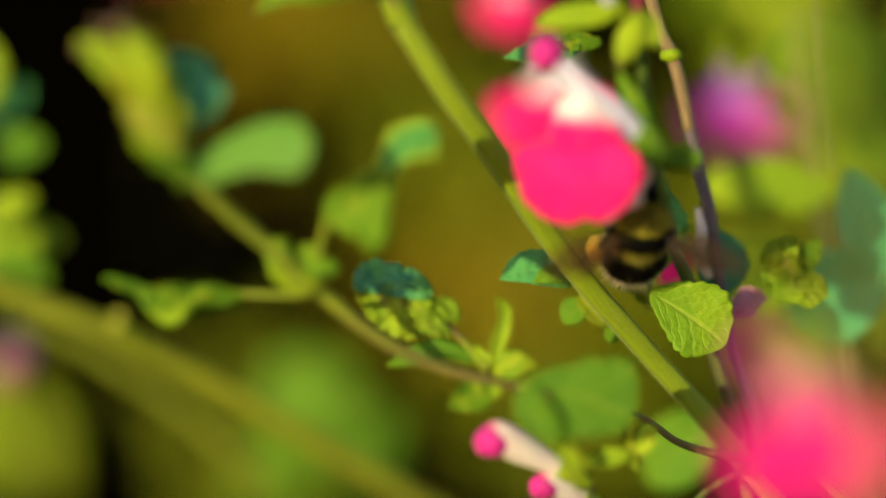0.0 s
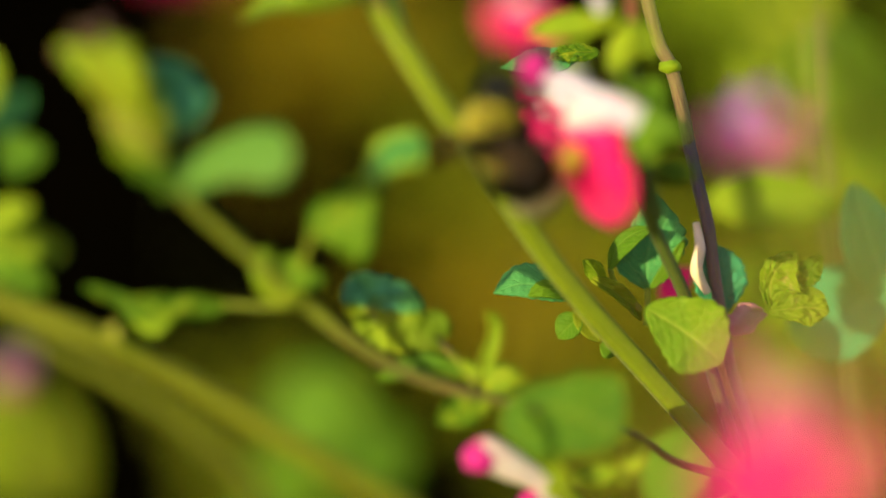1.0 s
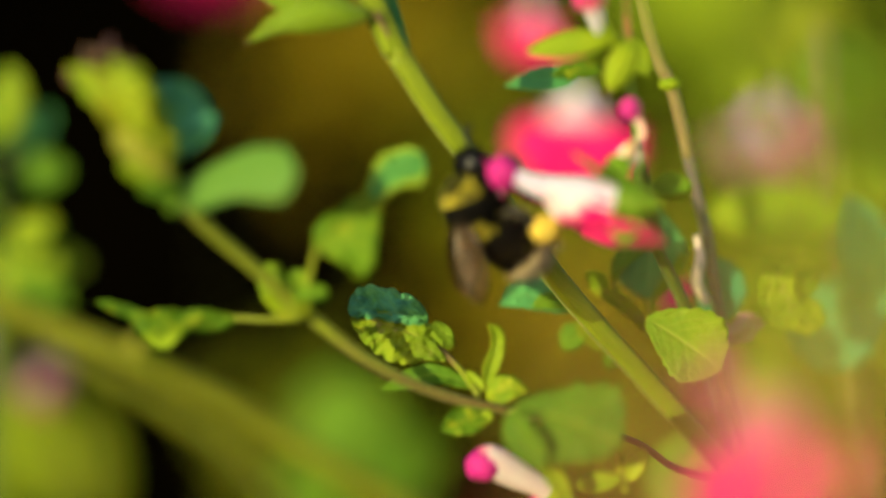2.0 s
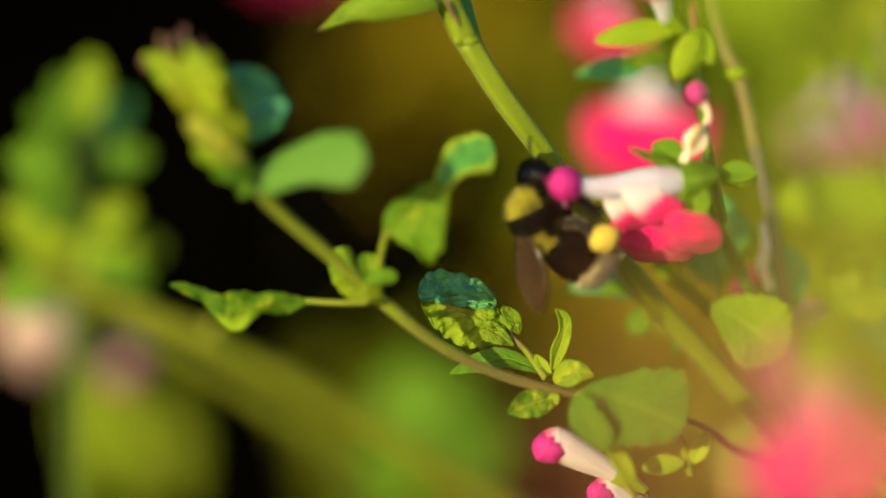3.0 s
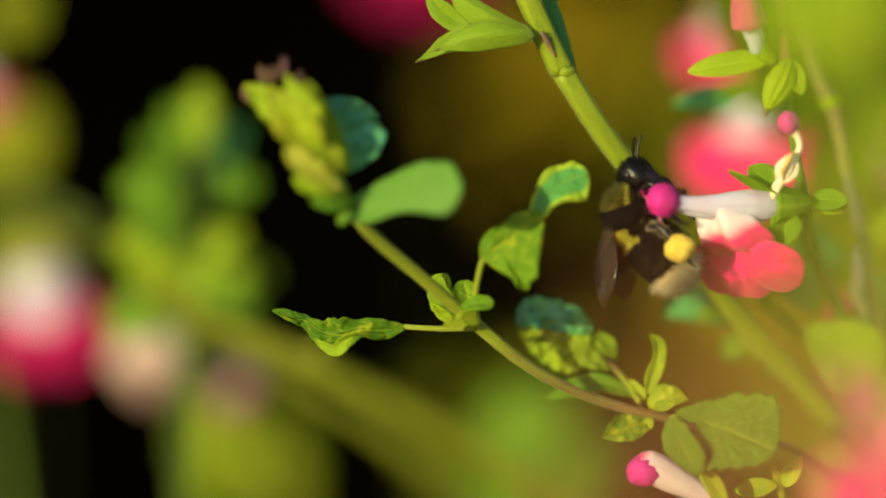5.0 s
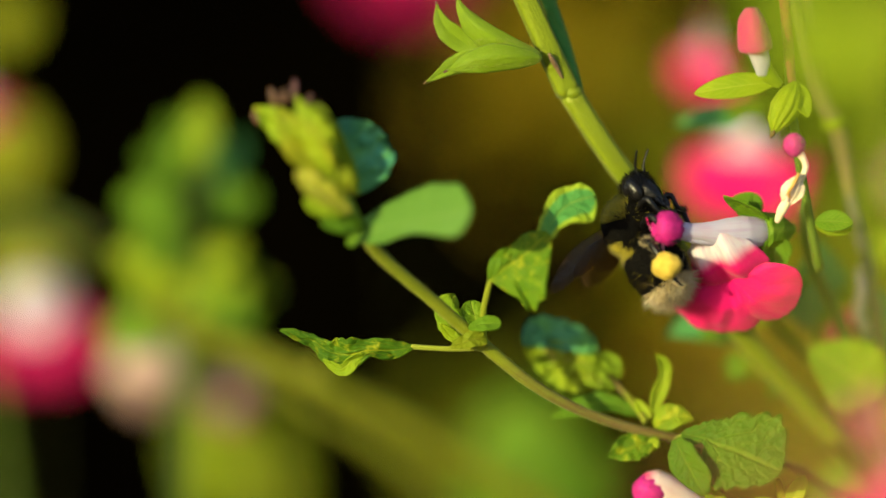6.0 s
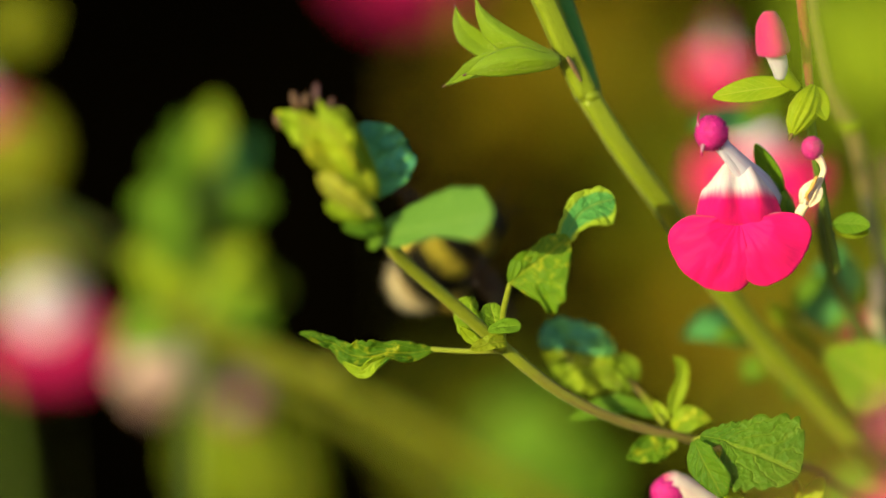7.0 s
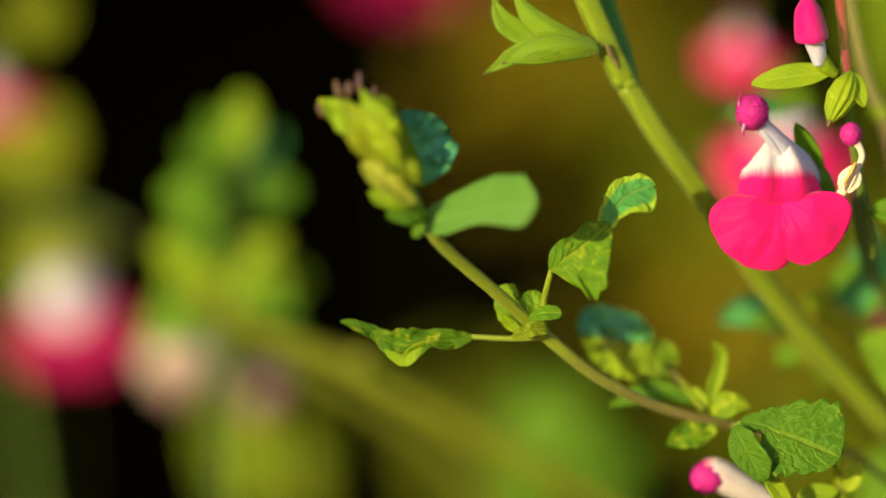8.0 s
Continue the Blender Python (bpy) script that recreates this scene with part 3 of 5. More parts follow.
    part("leaf", blade([(-2.7, 1.0, 0.4), (-4.0, 1.0, 1.2), (-5.2, 0.5, 2.6)], (0.3, 0.7, 0.3), (0.4, 0.9, 0.4), (-0.3, -1, 0.1), fold=0.2, lumps=0.1, seed=10, nu=24), LIME_LEAF, b)
    part("leaf", blade([(-0.4, -1.0, 2.0), (-0.8, -0.5, 3.7), (-1.4, 0.5, 5.5)], (0.7, 1.6, 1.3), (0.6, 1.2, 1.1), (0.3, -1, 0.1), curl=0.2, lumps=0.14, cells=4, teeth=0.1, notches=4, seed=11), CRINKLE_LEAF, b, "rounded scalloped little leaf")
    part("leaf", blade([(-1.6, -2.2, 2.5), (0.3, -3.0, 3.0), (2.5, -3.0, 3.1)], (0.5, 1.2, 1.1), (0.5, 1.1, 1.0), (0.1, -0.7, 0.75), curl=0.1, lumps=0.08, teeth=0.1, notches=5, seed=12, nu=26), GREEN_LEAF, b)
    part("leaf", blade([(0.7, -2.0, 1.0), (-1.2, -3.0, 1.0), (-3.8, -3.5, 0.1)], (0.7, 1.0, 0.4), (0.9, 1.1, 0.5), (0, -1, 0.35), fold=0.15, lumps=0.16, ruffle=0.3, teeth=0.1, seed=13, nu=28), YELLOW_LEAF, b)
    # withered, twisted leaf to the side
    part("petiole", tube([(-0.2, 0.0, -0.4), (-4.2, 0.5, -0.6), (-8.9, 1.0, -0.4)], [0.42, 0.36, 0.34], around=8), GREEN_STEM, b)
    part("leaf", blade([(-8.4, 1.0, -0.4), (-11.2, 0.5, -0.8), (-14.3, 0.0, -0.8), (-17.0, 0.5, -1.3), (-19.3, 1.0, -1.2), (-21.3, 1.5, 0.2), (-23.2, 1.5, 0.6), (-25.7, 2.0, 1.5)], (0.3, 1.1, 1.5, 2.1, 1.5, 0.8, 0.6, 0.2), (0.3, 1.3, 1.4, 2.2, 1.6, 0.8, 0.9, 0.9),
                        ((0, -0.8, 0.6), (0, -1, 0.1), (0.1, -0.7, 0.7), (0.1, -1, -0.1), (-0.3, -0.8, 0.5), (0.2, -0.8, -0.5), (0.1, -0.9, 0.4), (0, -1, 0.3)), curl=0.25, lumps=0.34, cells=8, ruffle=0.8, teeth=0.14, notches=10, seed=14, nu=70, nv=19), MOTTLED_LEAF, b, "shrivelled, twisted leaf with blistered skin")
    part("leaf", blade([(-14.7, -0.8, -1.2), (-16.2, -1.2, -1.7), (-17.8, -0.8, -2.8), (-20.1, -0.4, -1.8)], (0.2, 0.9, 1.1, 0.3), (0.2, 0.7, 0.5, 0.2), (0, -1, -0.3), curl=0.4, lumps=0.15, ruffle=0.5, seed=15, nu=28), LIME_LEAF, b, "rolled lower edge of the shrivelled leaf")
    # bent leaf above the fork
    part("petiole", tube([(0.3, -0.5, 0.9), (0.3, -2.0, 4.5), (0.7, -3.5, 6.8), (1.2, -4.4, 9.0)], [0.46, 0.42, 0.4, 0.34], around=8), GREEN_STEM, b)
    part("leaf", blade([(1.1, -4.6, 8.8), (2.7, -5.0, 10.4), (4.6, -5.4, 11.7), (6.7, -5.4, 13.3), (8.5, -5.0, 14.7)], (0.6, 2.0, 1.9, 2.0, 1.2), (0.4, 6.2, 6.2, 3.4, 1.0), ((-0.3, -0.95, 0.3), (-0.3, -0.95, 0.1), (-0.2, -1, 0.1), (-0.2, -0.9, 0.35), (-0.2, -0.8, 0.55)), fold=0.12, lumps=0.2, cells=5, ruffle=0.35, teeth=0.1, notches=6, seed=16, nu=52, nv=23), MOTTLED_LEAF, b, "bent green leaf with a yellow midrib")
    part("leaf", blade([(1.4, -4.8, 9.3), (1.9, -5.0, 10.8), (2.1, -4.6, 12.3)], (0.2, 0.5, 0.3), (0.2, 0.7, 0.3), (-0.2, -1, 0.2), fold=0.3, seed=93, nu=18, nv=9), GREEN_LEAF, b, "small ear at the leaf's root")
    # the tip's shade is painted on by its bluish material
    part("leaf", blade([(8.0, -4.8, 14.1), (9.1, -4.2, 16.3), (10.4, -3.6, 17.9), (12.1, -3.2, 18.8), (14.4, -3.0, 19.3)], (1.2, 1.7, 2.1, 2.0, 1.6), (1.0, 1.8, 3.6, 4.0, 3.6), (-0.15, -0.8, 0.55), fold=0.12, curl=0.1, lumps=0.22, cells=5, ruffle=0.3, teeth=0.1, notches=6, seed=17, nu=44, nv=19), SHADE_RIMMED_LEAF, b, "folded-back tip, painted bluish for shade, with a yellow-green rim")
    # large blistered leaf behind the stem
    part("petiole", tube([(21.3, 6.0, -10.9), (19.2, 10.0, -8.3), (16.9, 12.0, -6.1), (14.6, 13.0, -4.1)], [0.45, 0.4, 0.38, 0.3], around=8), BRANCH_STEM, b)
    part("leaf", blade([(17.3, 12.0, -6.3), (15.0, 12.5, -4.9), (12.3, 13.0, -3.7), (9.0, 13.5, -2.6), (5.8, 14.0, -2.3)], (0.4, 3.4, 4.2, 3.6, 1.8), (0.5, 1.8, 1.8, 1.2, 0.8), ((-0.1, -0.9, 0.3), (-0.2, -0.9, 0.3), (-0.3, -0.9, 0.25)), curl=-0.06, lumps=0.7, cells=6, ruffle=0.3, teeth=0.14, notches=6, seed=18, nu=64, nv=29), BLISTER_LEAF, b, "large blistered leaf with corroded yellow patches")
    # the shade on the upper part is painted as a bluish fold
    part("leaf", blade([(15.2, 13.0, -2.6), (12.8, 13.0, -1.8), (9.9, 13.2, -1.4), (7.4, 13.5, -1.0), (5.4, 14.0, -1.2)], (0.6, 1.2, 1.1, 1.2, 1.2), (0.8, 2.6, 3.3, 3.0, 2.0), (-0.05, -0.9, 0.42), curl=-0.12, lumps=0.6, cells=5, ruffle=0.2, teeth=0.14, notches=5, seed=19, nu=64, nv=27), SHADE_QUILT_LEAF, b, "upper fold of the blistered leaf, painted bluish for shade")
    part("leaf", blade([(18.1, 11.0, -5.9), (17.3, 11.5, -4.3), (16.0, 12.0, -2.6)], (0.3, 0.9, 0.5), (0.3, 1.1, 0.6), (0.2, -0.9, 0.3), lumps=0.2, curl=0.2, seed=94, nu=26), BLISTER_LEAF, b, "turned-up edge of the blistered leaf")
    part("leaf", blade([(13.1, 11.5, -5.1), (14.5, 11.0, -5.5), (17.4, 10.5, -7.3)], (0.5, 1.3, 0.3), (0.5, 1.6, 0.3), (0, -0.9, 0.4), lumps=0.15, teeth=0.1, seed=95, nu=26), BLISTER_LEAF, b)
    part("leaf", blade([(20.8, 9.0, -10.5), (16.7, 9.5, -9.0), (13.1, 10.0, -9.5), (9.3, 10.0, -10.9)], (0.4, 1.4, 1.5, 0.3), (0.4, 1.3, 1.4, 0.3), (0, -0.8, 0.6), fold=0.2, lumps=0.1, ruffle=0.15, teeth=0.08, seed=20), GREEN_LEAF, b)
    # small leaves of the second node
    part("leaf", blade([(22.3, 7.5, -10.0), (22.8, 8.0, -7.8), (23.6, 8.5, -5.4), (23.5, 8.5, -3.6), (22.6, 8.0, -2.4)], (0.4, 1.0, 0.7, 0.7, 0.3), (0.4, 1.0, 1.0, 0.9, 0.4), (0.3, -0.95, 0.1), fold=0.35, lumps=0.14, ruffle=0.2, teeth=0.06, seed=21, nu=40), LIME_LEAF, b, "narrow upright leaf")
    part("leaf", blade([(22.3, 6.5, -11.1), (24.0, 5.5, -10.4), (25.6, 5.3, -10.1), (27.4, 5.5, -10.5)], (0.5, 1.9, 1.5, 0.2), (0.6, 1.7, 1.3, 0.2), (0, -0.85, 0.5), fold=0.1, lumps=0.14, ruffle=0.2, teeth=0.1, seed=22, nu=34), YOUNG_LEAF, b)
    part("leaf", blade([(22.9, 5.5, -12.6), (21.3, 5.1, -13.4), (19.4, 4.7, -14.1), (16.5, 4.5, -15.1)], (0.7, 1.6, 1.9, 0.5), (0.6, 1.2, 2.0, 0.5), (-0.15, -0.95, 0.35), curl=0.1, lumps=0.3, cells=4, ruffle=0.5, teeth=0.14, notches=5, seed=23, nu=44), MOTTLED_LEAF, b, "small crinkled leaf")
    part("leaf", blade([(22.0, 7.0, -10.6), (21.0, 7.5, -9.6), (20.1, 8.0, -8.2)], (0.3, 0.9, 0.3), (0.3, 0.8, 0.3), (0, -0.9, 0.4), fold=0.2, lumps=0.08, seed=24, nu=24), LIME_LEAF, b)
    part("leaf", blade([(22.7, 5.1, -12.8), (22.2, 4.9, -13.6), (21.3, 5.1, -14.6)], (0.3, 0.8, 0.3), (0.3, 0.7, 0.3), (0, -0.9, 0.4), lumps=0.1, seed=25, nu=20), LIME_LEAF, b)
    # broad notched leaf with a bitten hole
    part("petiole", tube([(25.3, 6.0, -13.1), (25.3, 1.0, -12.1), (26.1, -2.0, -11.2)], [0.4, 0.38, 0.34], around=8), GREEN_STEM, b)
    part("leaf", blade([(25.5, -2.5, -11.0), (27.2, -3.0, -11.3), (28.5, -3.4, -11.6), (29.8, -3.8, -12.1), (32.5, -4.5, -13.0), (35.2, -5.0, -14.2), (37.9, -5.5, -15.4)], (0.6, 1.6, 2.6, 3.6, 5.4, 6.4, 4.4), (1.0, 1.2, 0.8, 5.2, 5.2, 3.8, 2.4), (0.05, -0.92, 0.36), fold=0.04, lumps=0.09, cells=7, ruffle=0.08, teeth=0.16, notches=10, seed=26, nu=84, nv=27), DEEP_LEAF, b, "broad angular leaf with a notched rim and a bitten hole")
    part("leaf", leaf((24.7, -4.0, -11.4), (28.2, -6.0, -18.3), 4.6, (-0.45, -0.9, 0.1), arch=0.06, fold=0.25, wave=0.04, rough=0.01, seed=27, rim=((0.6, 1.8, 2.1, 1.8, 1.2, 0.3), (0.6, 2.0, 2.2, 2.6, 2.6, 0.8))), DEEP_LEAF, b, "lower edge of the broad leaf, curled under")
    # small shoot below
    part("petiole", tube([(28.0, -3.0, -17.1), (29.9, -2.0, -21.0), (32.3, 0.0, -25.1)], [0.3, 0.35, 0.4], around=8), GREEN_STEM, b)
    part("leaf", leaf((28.5, -3.0, -17.7), (31.9, -4.0, -22.5), 2.6, (0.4, -0.8, 0.2), 0.9, 0.04, 0.2, seed=28), LIME_LEAF, b)
    part("leaf", leaf((33.3, 2.0, -21.7), (38.7, 2.0, -21.0), 2.6, (0, -0.9, 0.4), 0.9, 0.05, 0.2, seed=29), LIME_LEAF, b)
    part("leaf", leaf((39.6, 2.0, -21.1), (41.6, 2.0, -17.2), 2.4, (0, -0.9, 0.4), 0.9, 0.05, 0.2, seed=30), LIME_LEAF, b)
    part("bud", tube([(39.5, 3.0, -22.8), (38.9, 3.0, -20.4), (38.1, 2.0, -17.7)], [0.5, 0.8, 0.35], around=8), YELLOW_LEAF, b)


# ---- the thick stem behind ----
def main_stem():
    b = thing("sage_shoot", (63.6, 31.0, -34.0), "thick ridged green sage stem with a leaf bud at its joint", "plant stem")
    line = [(11.4, 9.0, 31.5), (16.2, 10.0, 24.0), (20.8, 12.0, 17.8), (30.1, 17.0, 4.5), (36.7, 21.0, -3.7), (44.5, 25.0, -12.4), (53.7, 28.0, -22.7), (63.6, 31.0, -34.0)]
    radii = [1.5, 1.45, 1.46, 1.48, 1.48, 1.45, 1.4, 1.3]
    axis = part("stem", tube(line, radii, steps=9, around=20, square=0.09), MAIN_STEM, b)
    tagged(part("down", stem_down(line, radii, 8000, 0.3, 8), DOWN, axis), kind="stuff")
    part("stem", tube([(11.2, 9.0, 31.6), (8.5, 8.0, 37.4), (4.8, 7.0, 45.5), (0.4, 6.0, 54.2)], [1.62, 1.55, 1.5, 1.4], around=18, square=0.1), MAIN_STEM, b)
    # side shoot in shade, which its bluish-green colour paints
    part("stem", tube([(12.3, 10.0, 32.0), (10.5, 12.0, 37.9), (7.8, 12.0, 45.3), (4.3, 12.0, 52.6)], [0.85, 1.0, 1.0, 0.9], around=12, square=0.08), SHADE_RIMMED_LEAF, b, "side shoot painted bluish-green for shade")
    part("joint", egg((11.5, 9.0, 31.6), (1.72, 1.75, 1.2), None, 10, 16, 0.1), MAIN_STEM, b, "slightly swollen joint")
    part("scar", tube([(8.6, 5.8, 36.8), (9.3, 6.4, 35.6), (10.4, 7.2, 33.6)], [0.22, 0.38, 0.18], around=8), WOODY_STEM, b, "small pale leaf scar")
    rooted(b, line[-1], 1.3, MAIN_STEM, (20, 10))
    # the folded young leaves, clasping one another, each with a pointed tip
    bud = part("leaf_bud", blade([(7.7, 5.5, 36.5), (5.0, 4.5, 37.5), (1.8, 4.0, 39.0), (-0.8, 4.2, 40.7), (-2.4, 4.6, 42.4), (-3.2, 5.0, 44.2)], (0.7, 1.7, 2.0, 1.7, 0.8, 0.1), (0.5, 0.9, 1.1, 1.0, 0.6, 0.1), (-0.1, -0.95, 0.2), fold=-0.5, curl=-0.15, lumps=0.05, ruffle=0.1, seed=71, nu=44, nv=17, thick=0.25), YOUNG_CUP, b, "bright lime leaf bud with pointed lobes")
    for spine, left, right, seed, deep in (([(7.7, 5.0, 36.4), (4.7, 3.4, 36.6), (1.5, 2.8, 36.7), (-1.6, 2.8, 36.0), (-4.5, 3.4, 34.7)], (0.7, 1.5, 1.9, 1.5, 0.1), (0.5, 1.3, 1.6, 1.1, 0.1), 72, -0.5),
                                           ([(1.5, 6.5, 36.8), (-1.9, 7.0, 38.0), (-4.2, 7.0, 39.6), (-5.3, 7.0, 41.2), (-5.8, 7.0, 43.1)], (0.8, 1.4, 1.5, 0.9, 0.1), (0.8, 1.2, 1.3, 0.8, 0.1), 73, 0.4),
                                           ([(2.5, 5.0, 36.1), (-1.0, 5.5, 36.0), (-3.5, 5.5, 35.3), (-5.4, 5.2, 34.2), (-7.1, 5.0, 33.2)], (0.8, 1.3, 1.2, 0.6, 0.1), (0.8, 1.4, 1.2, 0.6, 0.1), 74, 0.35)):
        part("lobe", blade(spine, left, right, (-0.1, -0.95, 0.15), fold=deep, curl=-0.1, lumps=0.05, ruffle=0.1, seed=seed, nu=40, nv=15, thick=0.25), YOUNG_CUP, bud)
        tip = vec(spine[-1])
        part("tip", egg(tip, (0.16, 0.16, 0.45), towards(tip - vec(spine[-2])), 6, 8), DULL_BUD, bud, "purplish point")
    line = [(7.6, 4.2, 36.5), (4.7, 2.6, 37.0), (1.5, 2.2, 37.2), (-1.6, 2.4, 36.9)]
    tagged(part("down", stem_down(line, [0.8, 1.6, 1.9, 1.6], 700, 0.22, 33), DOWN, bud), kind="stuff")


# ---- the flowering stem ----
def flower_stem():
    b = thing("flowering_shoot", (55.2, 24.0, -21.8), "slender dark green flowering stem with buds and withered flower", "plant stem")
    part("stem", tube([(37.8, 2.0, 47.0), (38.8, 3.0, 38.3), (39.6, 4.0, 29.5), (41.6, 6.0, 18.3), (43.7, 8.0, 9.0), (42.2, 14.0, 16.5), (43.6, 19.0, 8.9), (48.8, 25.0, -1.7), (51.9, 28.0, -9.0), (57.3, 31.0, -24.3)],
                      [0.55, 0.55, 0.6, 0.6, 0.65, 0.7, 0.75, 0.8, 0.8, 0.8], around=10, square=0.06), DARK_STEM, b)
    rooted(b, (57.3, 31.0, -24.3), 0.8, DARK_STEM, (16, 8))
    part("stem", tube([(37.8, 1.9, 47.2), (38.9, 2.9, 38.3), (39.5, 3.8, 31.5)], [0.66, 0.68, 0.68], around=12, square=0.06), ROSY_STEM, b, "rosy purple upper stretch of the stem")
    part("leaf", leaf((37.2, 2.0, 33.4), (27.0, 2.0, 31.9), 3.4, (0, -0.9, 0.45), 0.9, 0.04, 0.2, seed=41), LIME_LEAF, b, "pointed lime bract")
    pod = [(39.9, 3.0, 33.2), (39.2, 2.0, 31.8), (38.4, 1.5, 30.0), (37.5, 1.0, 28.3), (36.9, 1.0, 26.8)]
    calyx = part("calyx", tube(pod, [0.5, 1.4, 1.8, 1.3, 0.1], around=60, square=0.10, ribs=10), LIME_LEAF, b, "ribbed green calyx with a dark point")
    tagged(part("down", stem_down(pod, [0.5, 1.5, 1.9, 1.35, 0.1], 260, 0.25, 12), DOWN, calyx), kind="stuff")
    part("point", egg((36.9, 0.6, 27.0), (0.3, 0.3, 0.6), towards((-0.4, 0, -1)), 6, 8), DULL_BUD, calyx, "dark point")
    part("leaf", leaf((39.5, 3.0, 33.2), (41.4, 1.0, 29.0), 2.8, (0.3, -0.9, 0), 0.8, 0.03, 0.3, seed=43), LIME_LEAF, b)
    part("leaf", leaf((42.9, 6.0, 15.2), (47.6, 4.0, 15.2), 3.0, (0.1, -0.9, 0.4), 1.0, 0.08, 0.2, seed=46), GREEN_LEAF, b, "small closed leaf bud")
    part("leaf", leaf((42.9, 6.0, 14.7), (47.6, 5.0, 14.3), 2.4, (0.1, -0.8, -0.3), 1.0, -0.08, 0.2, seed=47), LIME_LEAF, b)
    # closed bud above
    bud = part("bud", tube([(35.6, 1.0, 34.5), (35.3, 0.5, 36.1), (34.8, 0.2, 37.6), (34.5, 0.0, 38.4), (34.3, 0.0, 40.2), (34.1, 0.0, 41.9), (34.0, 0.0, 42.9)], [0.8, 1.15, 1.3, 1.55, 1.5, 1.0, 0.2], around=16), WHITE_PETAL, b, "closed cream bud under a magenta hood")
    part("hood", tube([(34.6, -0.4, 37.7), (34.5, -0.5, 38.3), (34.2, -0.5, 39.9), (34.0, -0.3, 41.6), (34.0, 0.0, 42.8)], [2.05, 2.2, 2.0, 1.7, 0.9], around=20, square=0.07, ribs=3), DEEP_PETAL, bud, "magenta hood of the bud")
    part("calyx", tube([(37.8, 2.0, 33.1), (36.5, 1.5, 34.2), (35.5, 1.0, 35.5)], [0.6, 1.0, 1.1], around=10), LIME_LEAF, b)


def withered_flower():
    """Shaped about its hood, so that it can be pushed aside."""
    f = thing("withered_flower", (0, 0, 0), "withered cream sage flower with a small magenta hood", "flower", loose=True)
    part("tube", tube([(-1.9, 2.0, -10.0), (-1.3, 1.4, -8.4), (-0.3, 0.8, -6.6), (0.9, 0.4, -4.6), (1.5, 0.2, -2.9), (1.1, 0.1, -1.6), (0.3, 0.0, -0.6)], [0.35, 0.65, 0.6, 0.42, 0.4, 0.45, 0.6], around=14, square=0.1, ribs=3), DRY_PETAL, f, "withered cream petal tube")
    part("petal", blade([(1.2, -0.3, -3.8), (0.0, -1.2, -4.3), (-1.2, -1.2, -5.4), (-1.4, -0.6, -7.0)], (0.1, 0.35, 0.5, 0.2), (0.1, 0.35, 0.45, 0.2), (-0.2, -1, 0.3), curl=0.3, lumps=0.15, ruffle=0.4, seed=48, nu=22, nv=11), DRY_PETAL, f, "shrivelled cream petal")
    part("petal", blade([(1.0, -0.2, -4.6), (0.6, -1.0, -6.0), (-0.4, -1.0, -7.4)], (0.2, 0.6, 0.2), (0.2, 0.6, 0.2), (0.3, -1, 0), curl=0.4, lumps=0.1, ruffle=0.5, seed=49, nu=16, nv=9), DRY_PETAL, f)
    part("anther", tube([(0.5, -1.3, -3.5), (-0.1, -1.7, -4.7), (-0.8, -1.6, -5.8), (-0.6, -1.4, -6.6)], [0.18, 0.26, 0.24, 0.12], around=8), ANTHER, f, "orange anther")
    knob(f, (0.0, 0.0, 0.0), 1.35, 420, "small downy magenta hood")
    return f


def knob(parent, centre, size, count, label):
    """The downy hood of a sage flower."""
    core = part("hood", egg(centre, (size, size, size * 1.08), None, 20, 28, 0.06), KNOB_PETAL, parent, label)
    part("down", hairs(on_egg(count, centre, (size, size, size * 1.08)), size * 0.15, size * 0.045, (0, 0, 0), 5, 0.25), KNOB_PETAL, core)


